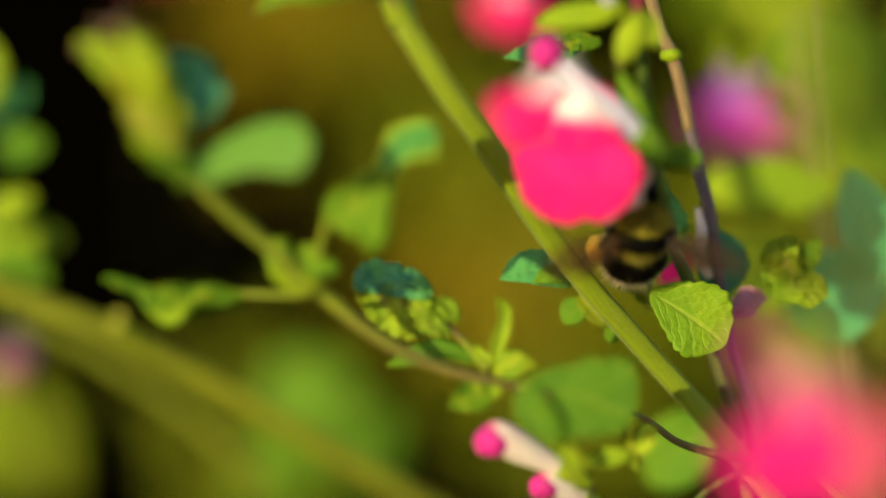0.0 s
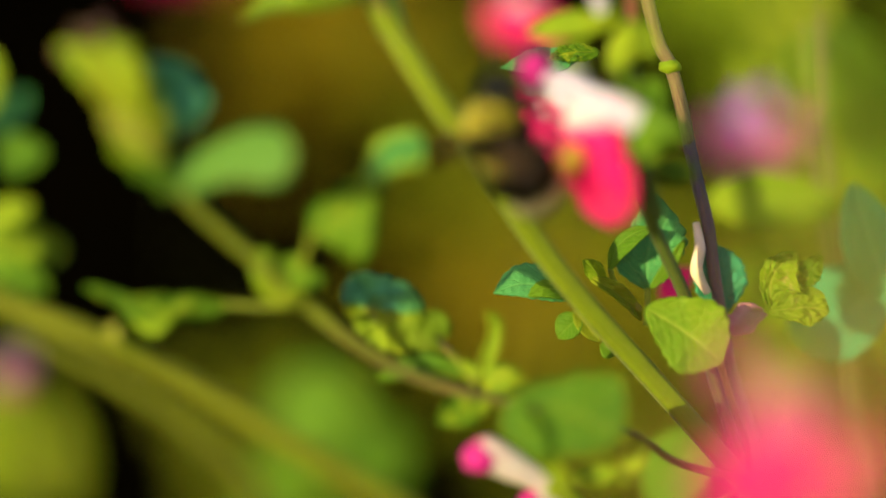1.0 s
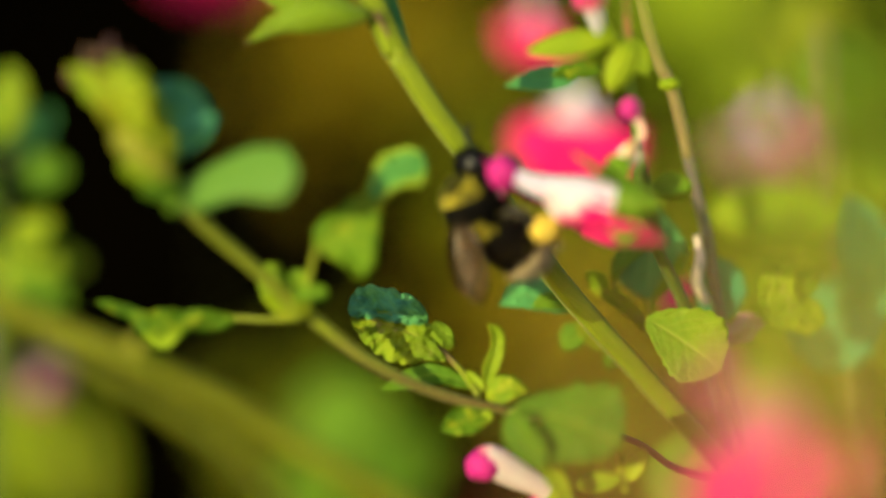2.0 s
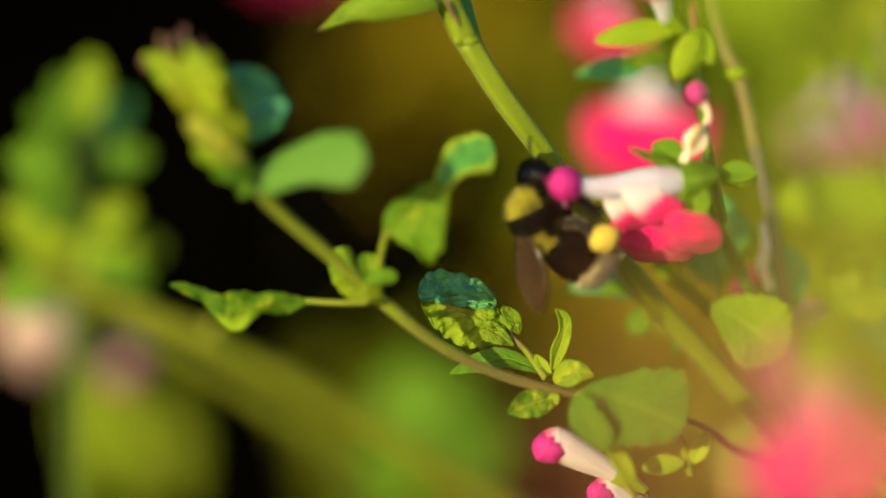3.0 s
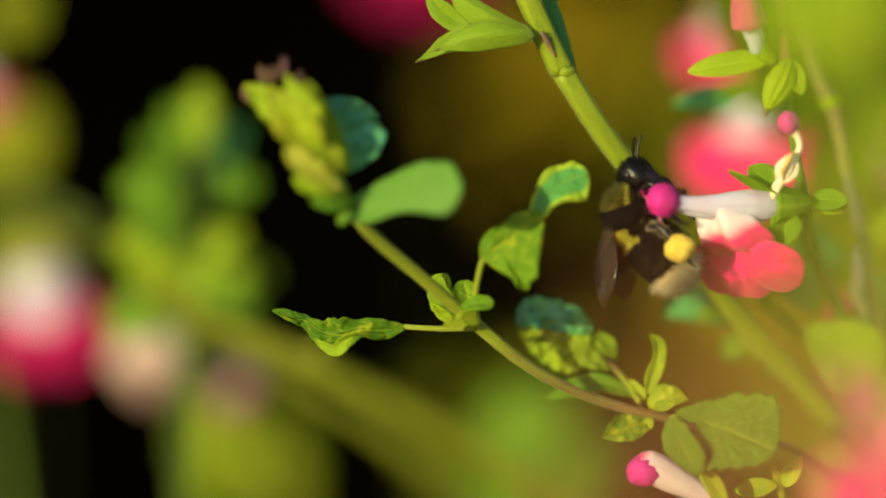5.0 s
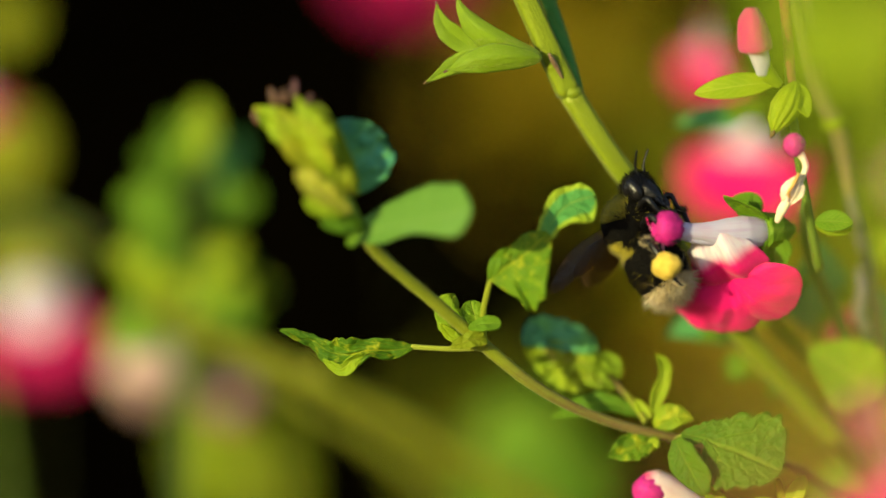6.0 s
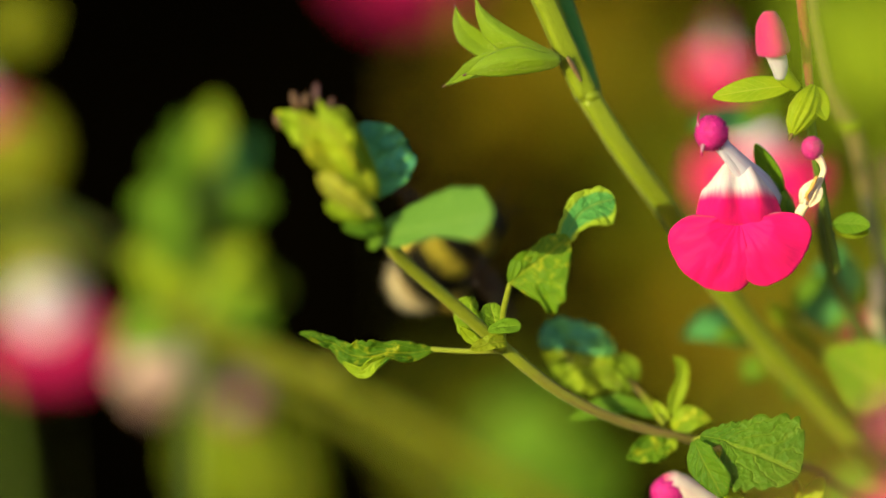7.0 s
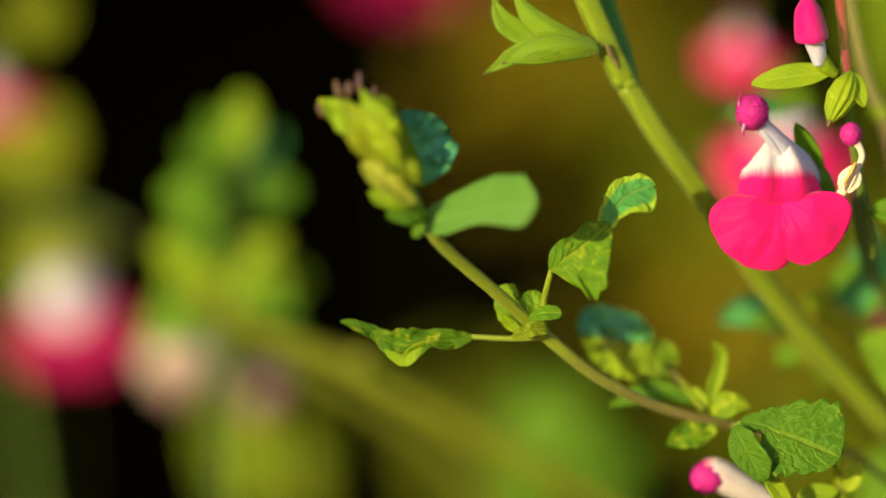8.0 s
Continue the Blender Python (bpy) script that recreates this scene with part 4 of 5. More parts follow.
# ---- the visited flower, about its calyx ----
def flower():
    f = thing("sage_flower", (0, 0, 0), "hot pink and white sage flower with a downy magenta hood", "flower", "sage flowers", loose=True)
    part("tube", tube([(1.2, 4.8, -2.4), (0.0, 3.7, -1.2), (-1.3, 2.4, 0.2), (-2.7, 1.0, 1.8), (-3.8, -0.1, 3.3), (-4.9, -1.1, 4.7), (-6.0, -1.9, 5.9), (-7.1, -2.6, 7.2)], [1.3, 1.9, 2.2, 2.0, 1.5, 1.15, 1.0, 1.2], around=24, square=0.05, ribs=3), WHITE_PETAL, f, "lavender-white petal tube, narrow below the hood")
    part("tube_fold", tube([(-3.9, -0.6, 2.4), (-5.4, -2.0, 4.2), (-6.6, -2.6, 5.8), (-7.4, -3.0, 7.0)], [0.75, 0.5, 0.5, 0.6], around=12), WHITE_PETAL, f, "white strand below the hood")
    knob(f, (-7.7, -3.0, 7.9), 2.0, 900, "downy magenta hood")
    part("style", tube([(-9.0, -3.4, 7.6), (-9.5, -3.6, 9.2), (-9.3, -3.6, 10.7)], [0.2, 0.16, 0.07], around=7), MAUVE_PETAL, f, "thin pink style")
    part("anther", tube([(-8.8, -4.0, 6.5), (-9.0, -4.3, 5.7), (-9.0, -4.3, 5.0)], [0.28, 0.2, 0.08], around=7), MAUVE_PETAL, f)

    calyx = part("calyx", tube([(3.6, 7.0, -4.6), (2.7, 6.2, -3.8), (1.6, 5.2, -2.8), (0.5, 4.2, -1.7)], [0.6, 1.5, 2.3, 2.6], around=40, square=0.04, ribs=10), GREEN_LEAF, f, "ribbed green calyx")
    for p, q, w, up in (((1.8, 4.8, -0.6), (-1.6, 3.4, 6.0), 2.9, (-0.5, -0.7, 0.6)), ((2.2, 3.8, -2.6), (1.0, 1.0, -6.2), 4.2, (0.6, -0.8, 0.2)), ((0.6, 6.4, -0.6), (-2.2, 7.2, 2.4), 3.8, (0, -0.3, 0.9))):
        part("sepal", leaf(p, q, w, up, 0.75, -0.04, 0.4, rough=0.012, seed=45), GREEN_LEAF, calyx, "pointed green sepal")

    def shoulder(u, v):
        half = np.interp(u, (0, 0.05, 0.14, 0.28, 0.6, 0.85, 1), (1.7, 2.7, 3.6, 4.4, 5.1, 5.5, 5.0))
        humps = math.sin(math.pi * v) ** 2
        y = -0.6 - 3.0 * math.sin(math.pi * min(1, u * 0.86)) * (0.42 + 0.58 * humps) * (1 - v * v * 0.4) + 1.8 * v * v * (1 - u * 0.3)
        y += 0.25 * noise.noise(Vector((u * 5, v * 4, 3.1)))
        return vec((-4.3 + v * half + 0.5 * u, y, 3.2 - 7.2 * u + (1.2 * humps - 2.0 * v**4) * (1 - u) ** 2))

    lip = part("lip_middle", sheet(shoulder, 30, 33, 0.3), LIP_PETAL, f, "bulging lip, white above and pink below")
    for name, first, last, reach, seed in (("lip_lobe", 176, 284, 9.9, 1), ("lip_lobe", 273, 369, 9.6, 2)):
        part(name, lobe_sheet(first, last, reach, seed), PINK_PETAL, lip, "rounded hot pink lobe")
    LIPS.append(lip)
    return f


LIPS = []


def lobe_sheet(first, last, reach, seed, root=(-3.9, -3.2)):
    """Half of the fan-shaped lip: v turns from the first to the last angle, u runs out from the root to the rounded rim."""

    def place(u, v):
        a = radians((first + last) / 2 + (last - first) / 2 * v)
        out = v if first > 250 else -v
        rim = reach * (1 - 0.08 * v * v - (0.34 if out > 0 else 0.20) * v**6) * (1 + 0.03 * noise.noise(Vector((v * 3, seed * 4.1, 0.2))) + 0.012 * noise.noise(Vector((v * 14, seed * 2.7, 1.2))))
        r = rim * (0.02 + 0.98 * u)
        y = -0.9 - 1.9 * min(1.0, 2.2 * u) + 1.0 * u - 0.6 * math.sin(math.pi * u) * (1 - v * v) + 0.9 * u**3 * v * v + 1.0 * noise.noise(Vector((u * 2, v * 2, seed * 3.3))) * u
        y += u * (0.10 * math.sin(v * 17 + seed) * (1 - 0.5 * u) + 0.22 * noise.noise(Vector((u * 5, v * 7, seed * 1.9))))
        return vec((root[0] + r * math.cos(a), y, root[1] + r * math.sin(a)))

    return sheet(place, 30, 41, 0.25)


WINGS = []


# ---- the bumblebee, upright about its thorax, its back towards -x ----
def bumblebee():
    bee = thing("bumblebee", (0, 0, 0), "black bumblebee with yellow bands, buff tail and full pollen baskets", "bee", loose=True)
    round_body = (3.3, 3.6, 3.6)
    thorax = part("thorax", egg((0, 0, 0), round_body, None, 16, 22), BLACK_FUR, bee, "furry black thorax with a yellow collar")
    spots = on_egg(8600, (0, 0, 0), round_body, None, None, 11)
    yellow = lambda p: (p[2] > 1.15 and p[0] < 0.9) or (p[2] < -1.5 and p[0] < -0.2)
    part("collar_fur", hairs([q for q in spots if yellow(q[0])], 1.25, 0.04, (-0.1, 0, 0.1), 12, 0.28), YELLOW_FUR, thorax, "yellow fur collar and hind band")
    part("black_fur", hairs([q for q in spots if not yellow(q[0])], 1.15, 0.045, (0, 0, -0.3), 13, 0.28), BLACK_FUR, thorax)
    tilt = np.array(Euler((0, radians(-24), 0)).to_matrix())
    middle, radii = vec((1.9, 0, -5.7)), (3.1, 3.5, 4.4)
    belly = part("abdomen", egg(middle, radii, tilt, 20, 24), BLACK_FUR, bee, "banded furry abdomen with a pale tail")
    spots = on_egg(13000, middle, radii, tilt, None, 21)
    level = lambda q: (tilt.T @ (q[0] - middle))[2]
    gold = lambda q: 2.5 < level(q) and q[0][0] < 0.8
    part("yellow_fur", hairs([q for q in spots if gold(q)], 1.25, 0.04, (0, 0, -0.6), 22), YELLOW_FUR, belly, "yellow fur band")
    part("black_fur", hairs([q for q in spots if level(q) > -2.5 and not gold(q)], 1.0, 0.045, (0, 0, -0.6), 23), BLACK_FUR, belly)
    part("pale_fur", hairs([q for q in spots if level(q) <= -2.5][::2], 2.3, 0.06, (0.1, 0, -0.6), 24, 0.6), PALE_FUR, belly, "pale buff tail fur")
    part("guard_hairs", hairs(on_egg(220, middle, radii, tilt, lambda d: d[2] < 0.1, 25), 1.3, 0.025, (0, 0, -0.6), 26, 0.4), YELLOW_FUR, belly, "sparse golden hairs")
    part("guard_hairs", hairs(on_egg(160, (0, 0, 0), round_body, None, lambda d: d[0] > 0.2, 27), 1.2, 0.03, (0, 0, -0.3), 28, 0.4), YELLOW_FUR, thorax, "sparse golden hairs")
    centre, skull = vec((1.7, 0, 4.7)), (1.9, 2.6, 1.9)
    head = part("head", egg(centre, skull, None, 16, 22, 0.05), SHELL, bee, "glossy black head")
    part("head_fur", hairs(on_egg(1500, centre, skull, None, lambda d: abs(d[1]) < 0.8, 31), 0.7, 0.035, (0, 0, 0.3), 32), BLACK_FUR, head)
    part("face", tube([(2.4, 0, 4.4), (3.3, 0, 3.6), (4.1, 0, 2.7), (4.5, 0, 2.0)], [1.7, 1.5, 1.0, 0.5], around=14, square=0.06), SHELL, head, "long black face")
    for s in (-1, 1):
        part("jaw", tube([(4.4, s * 0.8, 2.8), (5.1, s * 0.7, 1.9), (5.3, s * 0.2, 1.3)], [0.4, 0.34, 0.12], around=8), SHELL, head)
        part("eye", egg((2.2, s * 1.95, 4.6), (1.0, 0.75, 1.6), np.array(Euler((0, radians(-24), 0)).to_matrix()), 12, 16), SHELL, head, "oval black eye")
        part("antenna", tube([(2.9, s * 0.6, 5.6), (2.6, s * 1.0, 6.9), (2.9, s * 1.2, 8.0), (3.6, s * 1.5, 9.3)], [0.17, 0.13, 0.15, 0.13], around=7), SHELL, head)
    part("tongue", tube([(5.0, 0, 2.1), (5.6, 0, 1.2), (6.0, 0, -0.2)], [0.2, 0.16, 0.07], around=7), SHELL, head)
    for s in (-1, 1):
        back_x = 5.6 if s < 0 else 2.4
        for name, path, thick in (("front_leg", [(2.0, s * 1.8, 2.0), (4.3, s * 3.0, 2.9), (5.3, s * 2.6, 1.2), (6.4, s * 2.0, 0.6), (7.0, s * 1.7, 0.9)], [0.5, 0.55, 0.4, 0.22, 0.12]),
                                  ("middle_leg", [(2.4, s * 2.3, -0.2), (4.9, s * 3.9, 0.6), (5.9, s * 3.4, -1.6), (6.7, s * 2.8, -3.0), (7.5, s * 2.4, -3.2)], [0.5, 0.58, 0.42, 0.24, 0.12]),
                                  ("hind_leg", [(2.0, s * 2.2, -2.2), (back_x - 1.6, s * 4.0, -2.6), (back_x, s * 4.2, -5.9), (back_x + 0.8, s * 3.6, -8.2), (back_x + 1.5, s * 3.0, -9.0)], [0.5, 0.6, 0.7, 0.3, 0.12])):
            leg = part(name, tube(path, [0.78 * r for r in thick], around=10, square=0.05), SHELL, bee, "jointed black leg")
            part("leg_hairs", stem_down(path, thick, 260, 0.6, 40), PALE_FUR if name == "hind_leg" else BLACK_FUR, leg)
            if name == "hind_leg":
                part("pollen_basket", egg((back_x + 0.3, s * 4.7, -5.9), (1.95, 1.35, 1.7), None, 18, 24, 0.16, 3), POLLEN, leg, "packed yellow pollen")
        for name, root, tip, width in (("fore_wing", (-2.2, s * 2.1, 0.8), (-6.0, s * 4.4, -10.4), 4.4), ("hind_wing", (-2.4, s * 1.9, -0.4), (-5.0, s * 3.2, -7.4), 3.2)):
            wing = part(name, leaf((0, 0, 0), vec(tip) - vec(root), width, (-0.5, s * 0.85, 0.1), 1.35, 0.02, 0.05, wave=0.02, nu=22, nv=9), WING, bee, "smoky veined wing")
            WINGS.append((wing, s, vec(root) * MM))
    return bee


# ---- the stems behind to the side ----
def side_plant():
    b = thing("side_shoot", (60.8, 34.0, -24.8), "brown woody sage stem with young crinkled leaves", "plant stem")
    part("stem", tube([(40.4, 31.0, 63.3), (42.0, 31.0, 47.7), (45.5, 31.0, 31.2), (47.7, 31.0, 26.2), (49.2, 31.5, 21.1), (50.3, 32.0, 16.3)],
                      [0.75, 0.8, 0.85, 0.85, 0.84, 0.82], around=12, square=0.08), WOODY_STEM, b)
    # from here down the woody stem's shade is painted in purple-grey
    part("stem", tube([(50.2, 32.0, 16.8), (51.4, 32.0, 11.6), (52.9, 32.0, 5.8), (53.9, 32.0, -0.8), (56.2, 33.0, -12.0), (59.9, 34.0, -22.6)],
                      [0.82, 0.84, 0.82, 0.8, 0.75, 0.7], around=12, square=0.08), SHADE_PURPLE_STEM, b, "lower length of the stem, painted purple-grey for shade")
    rooted(b, (59.9, 34.0, -22.6), 0.7, SHADE_PURPLE_STEM, (14, 12))
    part("joint", egg((47.6, 31.0, 26.2), (1.5, 1.5, 1.0), None, 8, 12, 0.2), LIME_LEAF, b)
    # pointed leaf in two colours: bluish paints its shade, green its sunlit half
    part("leaf", blade([(36.8, 31.0, -3.1), (32.9, 30.0, -2.1), (28.7, 29.5, -1.6), (25.2, 29.0, -2.6)], (0.6, 1.9, 1.9, 0.3), (0.5, 2.6, 2.7, 0.3), (-0.1, -0.8, 0.5), fold=0.1, lumps=0.1, ruffle=0.15, teeth=0.1, notches=9, seed=51), SHADE_TEAL_LEAF, b, "pointed leaf painted bluish for shade")
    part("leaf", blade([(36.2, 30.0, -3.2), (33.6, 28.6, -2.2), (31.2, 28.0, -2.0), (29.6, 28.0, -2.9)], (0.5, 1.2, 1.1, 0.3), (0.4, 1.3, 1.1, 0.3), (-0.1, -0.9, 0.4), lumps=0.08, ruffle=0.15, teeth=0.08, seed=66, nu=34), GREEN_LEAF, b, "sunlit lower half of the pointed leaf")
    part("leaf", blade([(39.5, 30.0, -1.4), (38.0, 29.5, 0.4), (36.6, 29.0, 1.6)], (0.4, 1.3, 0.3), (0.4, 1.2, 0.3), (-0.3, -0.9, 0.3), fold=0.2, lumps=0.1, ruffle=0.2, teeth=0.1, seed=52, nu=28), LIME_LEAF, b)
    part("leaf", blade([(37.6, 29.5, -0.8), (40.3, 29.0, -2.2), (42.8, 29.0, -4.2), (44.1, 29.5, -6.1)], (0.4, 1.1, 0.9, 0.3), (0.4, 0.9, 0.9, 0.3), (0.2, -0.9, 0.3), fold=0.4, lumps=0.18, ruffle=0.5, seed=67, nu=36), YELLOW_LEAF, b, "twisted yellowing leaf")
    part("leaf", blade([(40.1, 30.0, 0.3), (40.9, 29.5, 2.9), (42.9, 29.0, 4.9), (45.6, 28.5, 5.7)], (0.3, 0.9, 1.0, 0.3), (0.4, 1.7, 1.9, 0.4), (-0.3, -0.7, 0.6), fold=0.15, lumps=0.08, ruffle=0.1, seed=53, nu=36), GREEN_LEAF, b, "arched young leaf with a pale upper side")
    # scalloped leaf: shade painted bluish, a green margin left for the sun
    part("leaf", blade([(45.3, 33.0, -2.7), (45.2, 33.0, 0.6), (45.6, 33.0, 4.8), (46.1, 33.0, 9.7)], (0.5, 4.3, 3.0, 0.6), (0.5, 3.6, 4.6, 0.8), (0.1, -0.95, 0.2), fold=0.12, lumps=0.14, ruffle=0.15, teeth=0.1, notches=9, seed=54, nu=52), SHADE_TEAL_LEAF, b, "scalloped leaf painted bluish for shade")
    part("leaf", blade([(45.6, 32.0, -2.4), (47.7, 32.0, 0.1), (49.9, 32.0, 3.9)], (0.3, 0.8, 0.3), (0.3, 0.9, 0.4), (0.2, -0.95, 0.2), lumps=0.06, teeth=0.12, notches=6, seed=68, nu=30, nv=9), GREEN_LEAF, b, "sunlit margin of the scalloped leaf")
    part("petiole", tube([(40.2, 30.0, 0.4), (40.9, 30.5, -1.6), (43.5, 31.5, -5.5)], [0.4, 0.4, 0.4], around=8), GREEN_STEM, b)
    part("petiole", tube([(45.4, 33.0, -2.5), (45.3, 32.5, -4.8), (45.1, 32.0, -7.2)], [0.4, 0.4, 0.4], around=8), GREEN_STEM, b)
    part("leaf", leaf((36.5, 31.0, -5.8), (33.7, 31.0, -8.7), 3.8, (-0.6, -0.7, 0), 0.9, 0.05, 0.3, rough=0.03, seed=55), GREEN_LEAF, b)
    part("leaf", leaf((39.1, 31.0, -9.5), (41.3, 31.0, -10.6), 2.8, (0, -0.9, 0.2), 1.0, 0.05, 0.3, rough=0.03, seed=56), GREEN_LEAF, b)
    part("leaf", leaf((35.7, 31.0, -5.1), (38.9, 30.0, -9.0), 2.6, (0.2, -0.9, 0), 0.9, 0.05, 0.4, rough=0.04, seed=57), YELLOW_LEAF, b)
    part("leaf", blade([(43.8, 22.0, -3.6), (47.3, 21.5, -5.7), (50.6, 21.0, -8.0), (53.4, 21.0, -10.4)], (0.9, 4.2, 5.2, 1.5), (0.8, 3.4, 4.6, 1.6), (-0.1, -0.93, 0.3), fold=0.1, lumps=0.03, cells=6, ruffle=0.12, teeth=0.08, notches=8, seed=58, nu=52), CRINKLE_LEAF, b, "broad angular green leaf with fine veins")
    # blue-green here is painted shade behind the stem
    part("leaf", blade([(55.1, 34.0, -6.3), (54.7, 34.0, -2.9), (54.4, 34.0, 0.5), (54.1, 34.0, 3.0)], (0.6, 3.2, 3.0, 0.7), (0.6, 3.6, 3.2, 0.7), (0.2, -0.9, 0.3), fold=0.1, lumps=0.12, ruffle=0.15, teeth=0.1, seed=59), SHADE_BLUE_LEAF, b, "scalloped leaf painted blue-green for shade")
    part("leaf", blade([(61.4, 31.0, -5.0), (60.8, 30.5, -2.2), (61.6, 30.0, 0.4), (64.1, 30.0, 2.5)], (0.6, 1.2, 1.6, 0.5), (0.6, 3.6, 3.8, 0.7), (-0.1, -0.92, 0.35), curl=0.1, lumps=0.4, cells=5, ruffle=0.6, teeth=0.14, notches=6, seed=60, nu=56, nv=25), BLISTER_LEAF, b, "blistered yellow-green leaf")
    part("leaf", blade([(60.8, 30.0, -5.2), (63.5, 29.5, -4.8), (66.0, 29.5, -4.6), (68.3, 29.5, -5.1)], (0.5, 2.6, 3.0, 0.9), (0.5, 1.6, 2.4, 0.9), (0.1, -0.95, 0.25), curl=-0.1, lumps=0.35, cells=5, ruffle=0.4, teeth=0.12, notches=5, seed=61, nu=48, nv=23), BLISTER_LEAF, b, "blistered yellow-green leaf")
    part("leaf", blade([(64.1, 31.5, -3.0), (65.8, 31.0, -0.1), (67.6, 31.0, 1.8)], (0.4, 1.4, 0.5), (0.4, 1.8, 0.5), (0.1, -0.9, 0.4), lumps=0.3, ruffle=0.8, teeth=0.2, seed=69, nu=32), MOTTLED_LEAF, b, "crumpled top of the blistered leaf")
    part("stalk", tube([(59.9, 28.0, -26.0), (56.8, 27.0, -27.7), (52.4, 27.0, -30.2), (48.1, 27.0, -33.9)], [0.3, 0.3, 0.3, 0.35], around=8), DARK_STEM, b, "thin bare stalk")
    part("petal", leaf((49.2, 50.0, -5.9), (53.4, 50.0, -2.1), 3.6, (-0.3, -0.9, 0.2), arch=0.05, wave=0.05, seed=65), PINK_PETAL, b, "red petal caught behind the leaves")
    part("petal", tube([(52.9, 31.0, -2.9), (51.4, 31.0, 0.0), (51.8, 31.0, 3.0), (51.4, 32.0, 6.1)], [0.5, 0.9, 0.8, 0.5], around=8), DRY_PETAL, b, "withered pinkish petal tube")
    part("leaf", leaf((60.4, 32.0, -5.4), (53.8, 31.0, -8.0), 6.6, (0, -0.9, 0.2), arch=0.03, fold=0.3, wave=0.2, rough=0.06, seed=62, rim=((0.4, 1.8, 2.2, 1.2, 2.0, 0.3), (0.6, 1.0, 2.0, 1.6, 0.8, 0.2))), WITHERED, b, "dull mauve withered calyx")
    # its bluish colour stands for the shade under the bract
    part("leaf", blade([(36.4, 35.0, 27.3), (33.9, 35.0, 26.9), (30.5, 34.5, 26.6), (26.2, 34.0, 25.7)], (0.5, 1.9, 1.9, 0.2), (0.5, 1.5, 1.6, 0.2), (0, -0.85, 0.5), fold=0.12, lumps=0.1, ruffle=0.12, teeth=0.1, notches=9, seed=63), SHADE_TEAL_LEAF, b, "leaf under the bract, painted bluish for shade")
    part("leaf", blade([(38.7, 33.0, 27.8), (36.2, 32.5, 27.9), (34.1, 32.5, 27.6), (32.5, 33.0, 27.1)], (0.5, 1.5, 1.2, 0.3), (0.5, 1.2, 1.0, 0.3), (0, -0.85, 0.5), curl=0.2, lumps=0.35, ruffle=0.7, teeth=0.2, seed=64, nu=40), MOTTLED_LEAF, b, "crumpled young leaf")


# ---- soft flowers and leaves in front and behind ----
def simple_flower(base, size, label, lobes=PINK_PETAL, turn=0.0, knob_too=True, group="sage flowers", tube_mat=None, bulk=1.0, calyx_mat=None, lip_mat=None, knob_at=(-1.5, -2, 5.0)):
    """Another open sage flower, hanging from its base."""
    f = thing("sage_flower", base, label, "flower", group)
    c, s = math.cos(radians(turn)), math.sin(radians(turn))
    at = lambda p: vec(base) + vec((p[0] * c + p[2] * s, p[1], -p[0] * s + p[2] * c)) * size
    move = lambda shape: ([at(p) for p in shape[0]], shape[1], shape[2])
    part("tube", move(tube([(0, 2, 6), (0, 0.5, 2), (0, -0.5, -1)], [1.0, 2.0 * bulk, 2.6 * bulk], around=14)), tube_mat or WHITE_PETAL, f, "pale petal tube")
    part("calyx", move(tube([(0, 2.6, 9), (0, 2, 6.5), (0, 1, 3.2)], [0.8, 1.7 * bulk, 2.1 * bulk], around=20, square=0.04, ribs=10)), calyx_mat or LIME_LEAF, f, "yellow-green calyx")
    rooted(f, at((0, 2.6, 9)), 0.16, DULL_STEM, (4, 26))
    part("lip_middle", move(sheet(lambda u, v: vec((v * np.interp(u, (0, 0.2, 0.7, 1), (1.5, 4, 5, 4)), -1 - 2 * math.sin(math.pi * u) * (1 - v * v), 1.5 - 6.5 * u)), 14, 13, 0.3)), lip_mat or tube_mat or LIP_PETAL, f)
    for first, last, seed in ((166, 272, 1), (268, 374, 2)):
        part("lip_lobe", move(lobe_sheet(first, last, 9.6, seed, (0, -2.6))), lobes, f)
    if knob_too:
        part("hood", move(egg(knob_at, (1.9, 1.9, 2.0), None, 10, 12)), KNOB_PETAL, f)
    return f


def bud_flower(base, tip, size, label, mat=None):
    """A half-open flower: a pale tube that bulges towards its tip, and the coloured hood under it."""
    f = thing("sage_bud", base, label, "flower bud", "sage buds")
    p, q = vec(base), vec(tip)
    way = unit(q - p)
    part("petal", tube([p, p + (q - p) * 0.3, p + (q - p) * 0.6, p + (q - p) * 0.85, q, q + way * size, q + way * 1.6 * size], [0.9 * size, 1.35 * size, 1.9 * size, 2.15 * size, 1.95 * size, 1.2 * size, 0.15 * size], around=16), mat or BUD_PETAL, f, "pale petal tube")
    if mat is None:
        c = q + way * 0.1 * size + vec((-0.1, -0.5, -0.95)) * size
        ball = (2.2 * size, 1.9 * size, 1.95 * size)
        hood = part("hood", egg(c, ball, None, 14, 18, 0.25, 2), KNOB_PETAL, f, "magenta hood")
        part("down", hairs(on_egg(420, c, ball), 0.22 * size, 0.05 * size, (0, 0, 0), 6), KNOB_PETAL, hood)
    rooted(f, p - way * 3 * size, 0.3, DULL_STEM, (10, 12))
    part("calyx", tube([p - way * 3 * size, p, p + way * 2 * size], [0.5 * size, 1.2 * size, 1.3 * size], around=10), LIME_LEAF, f, "green calyx")
    return f


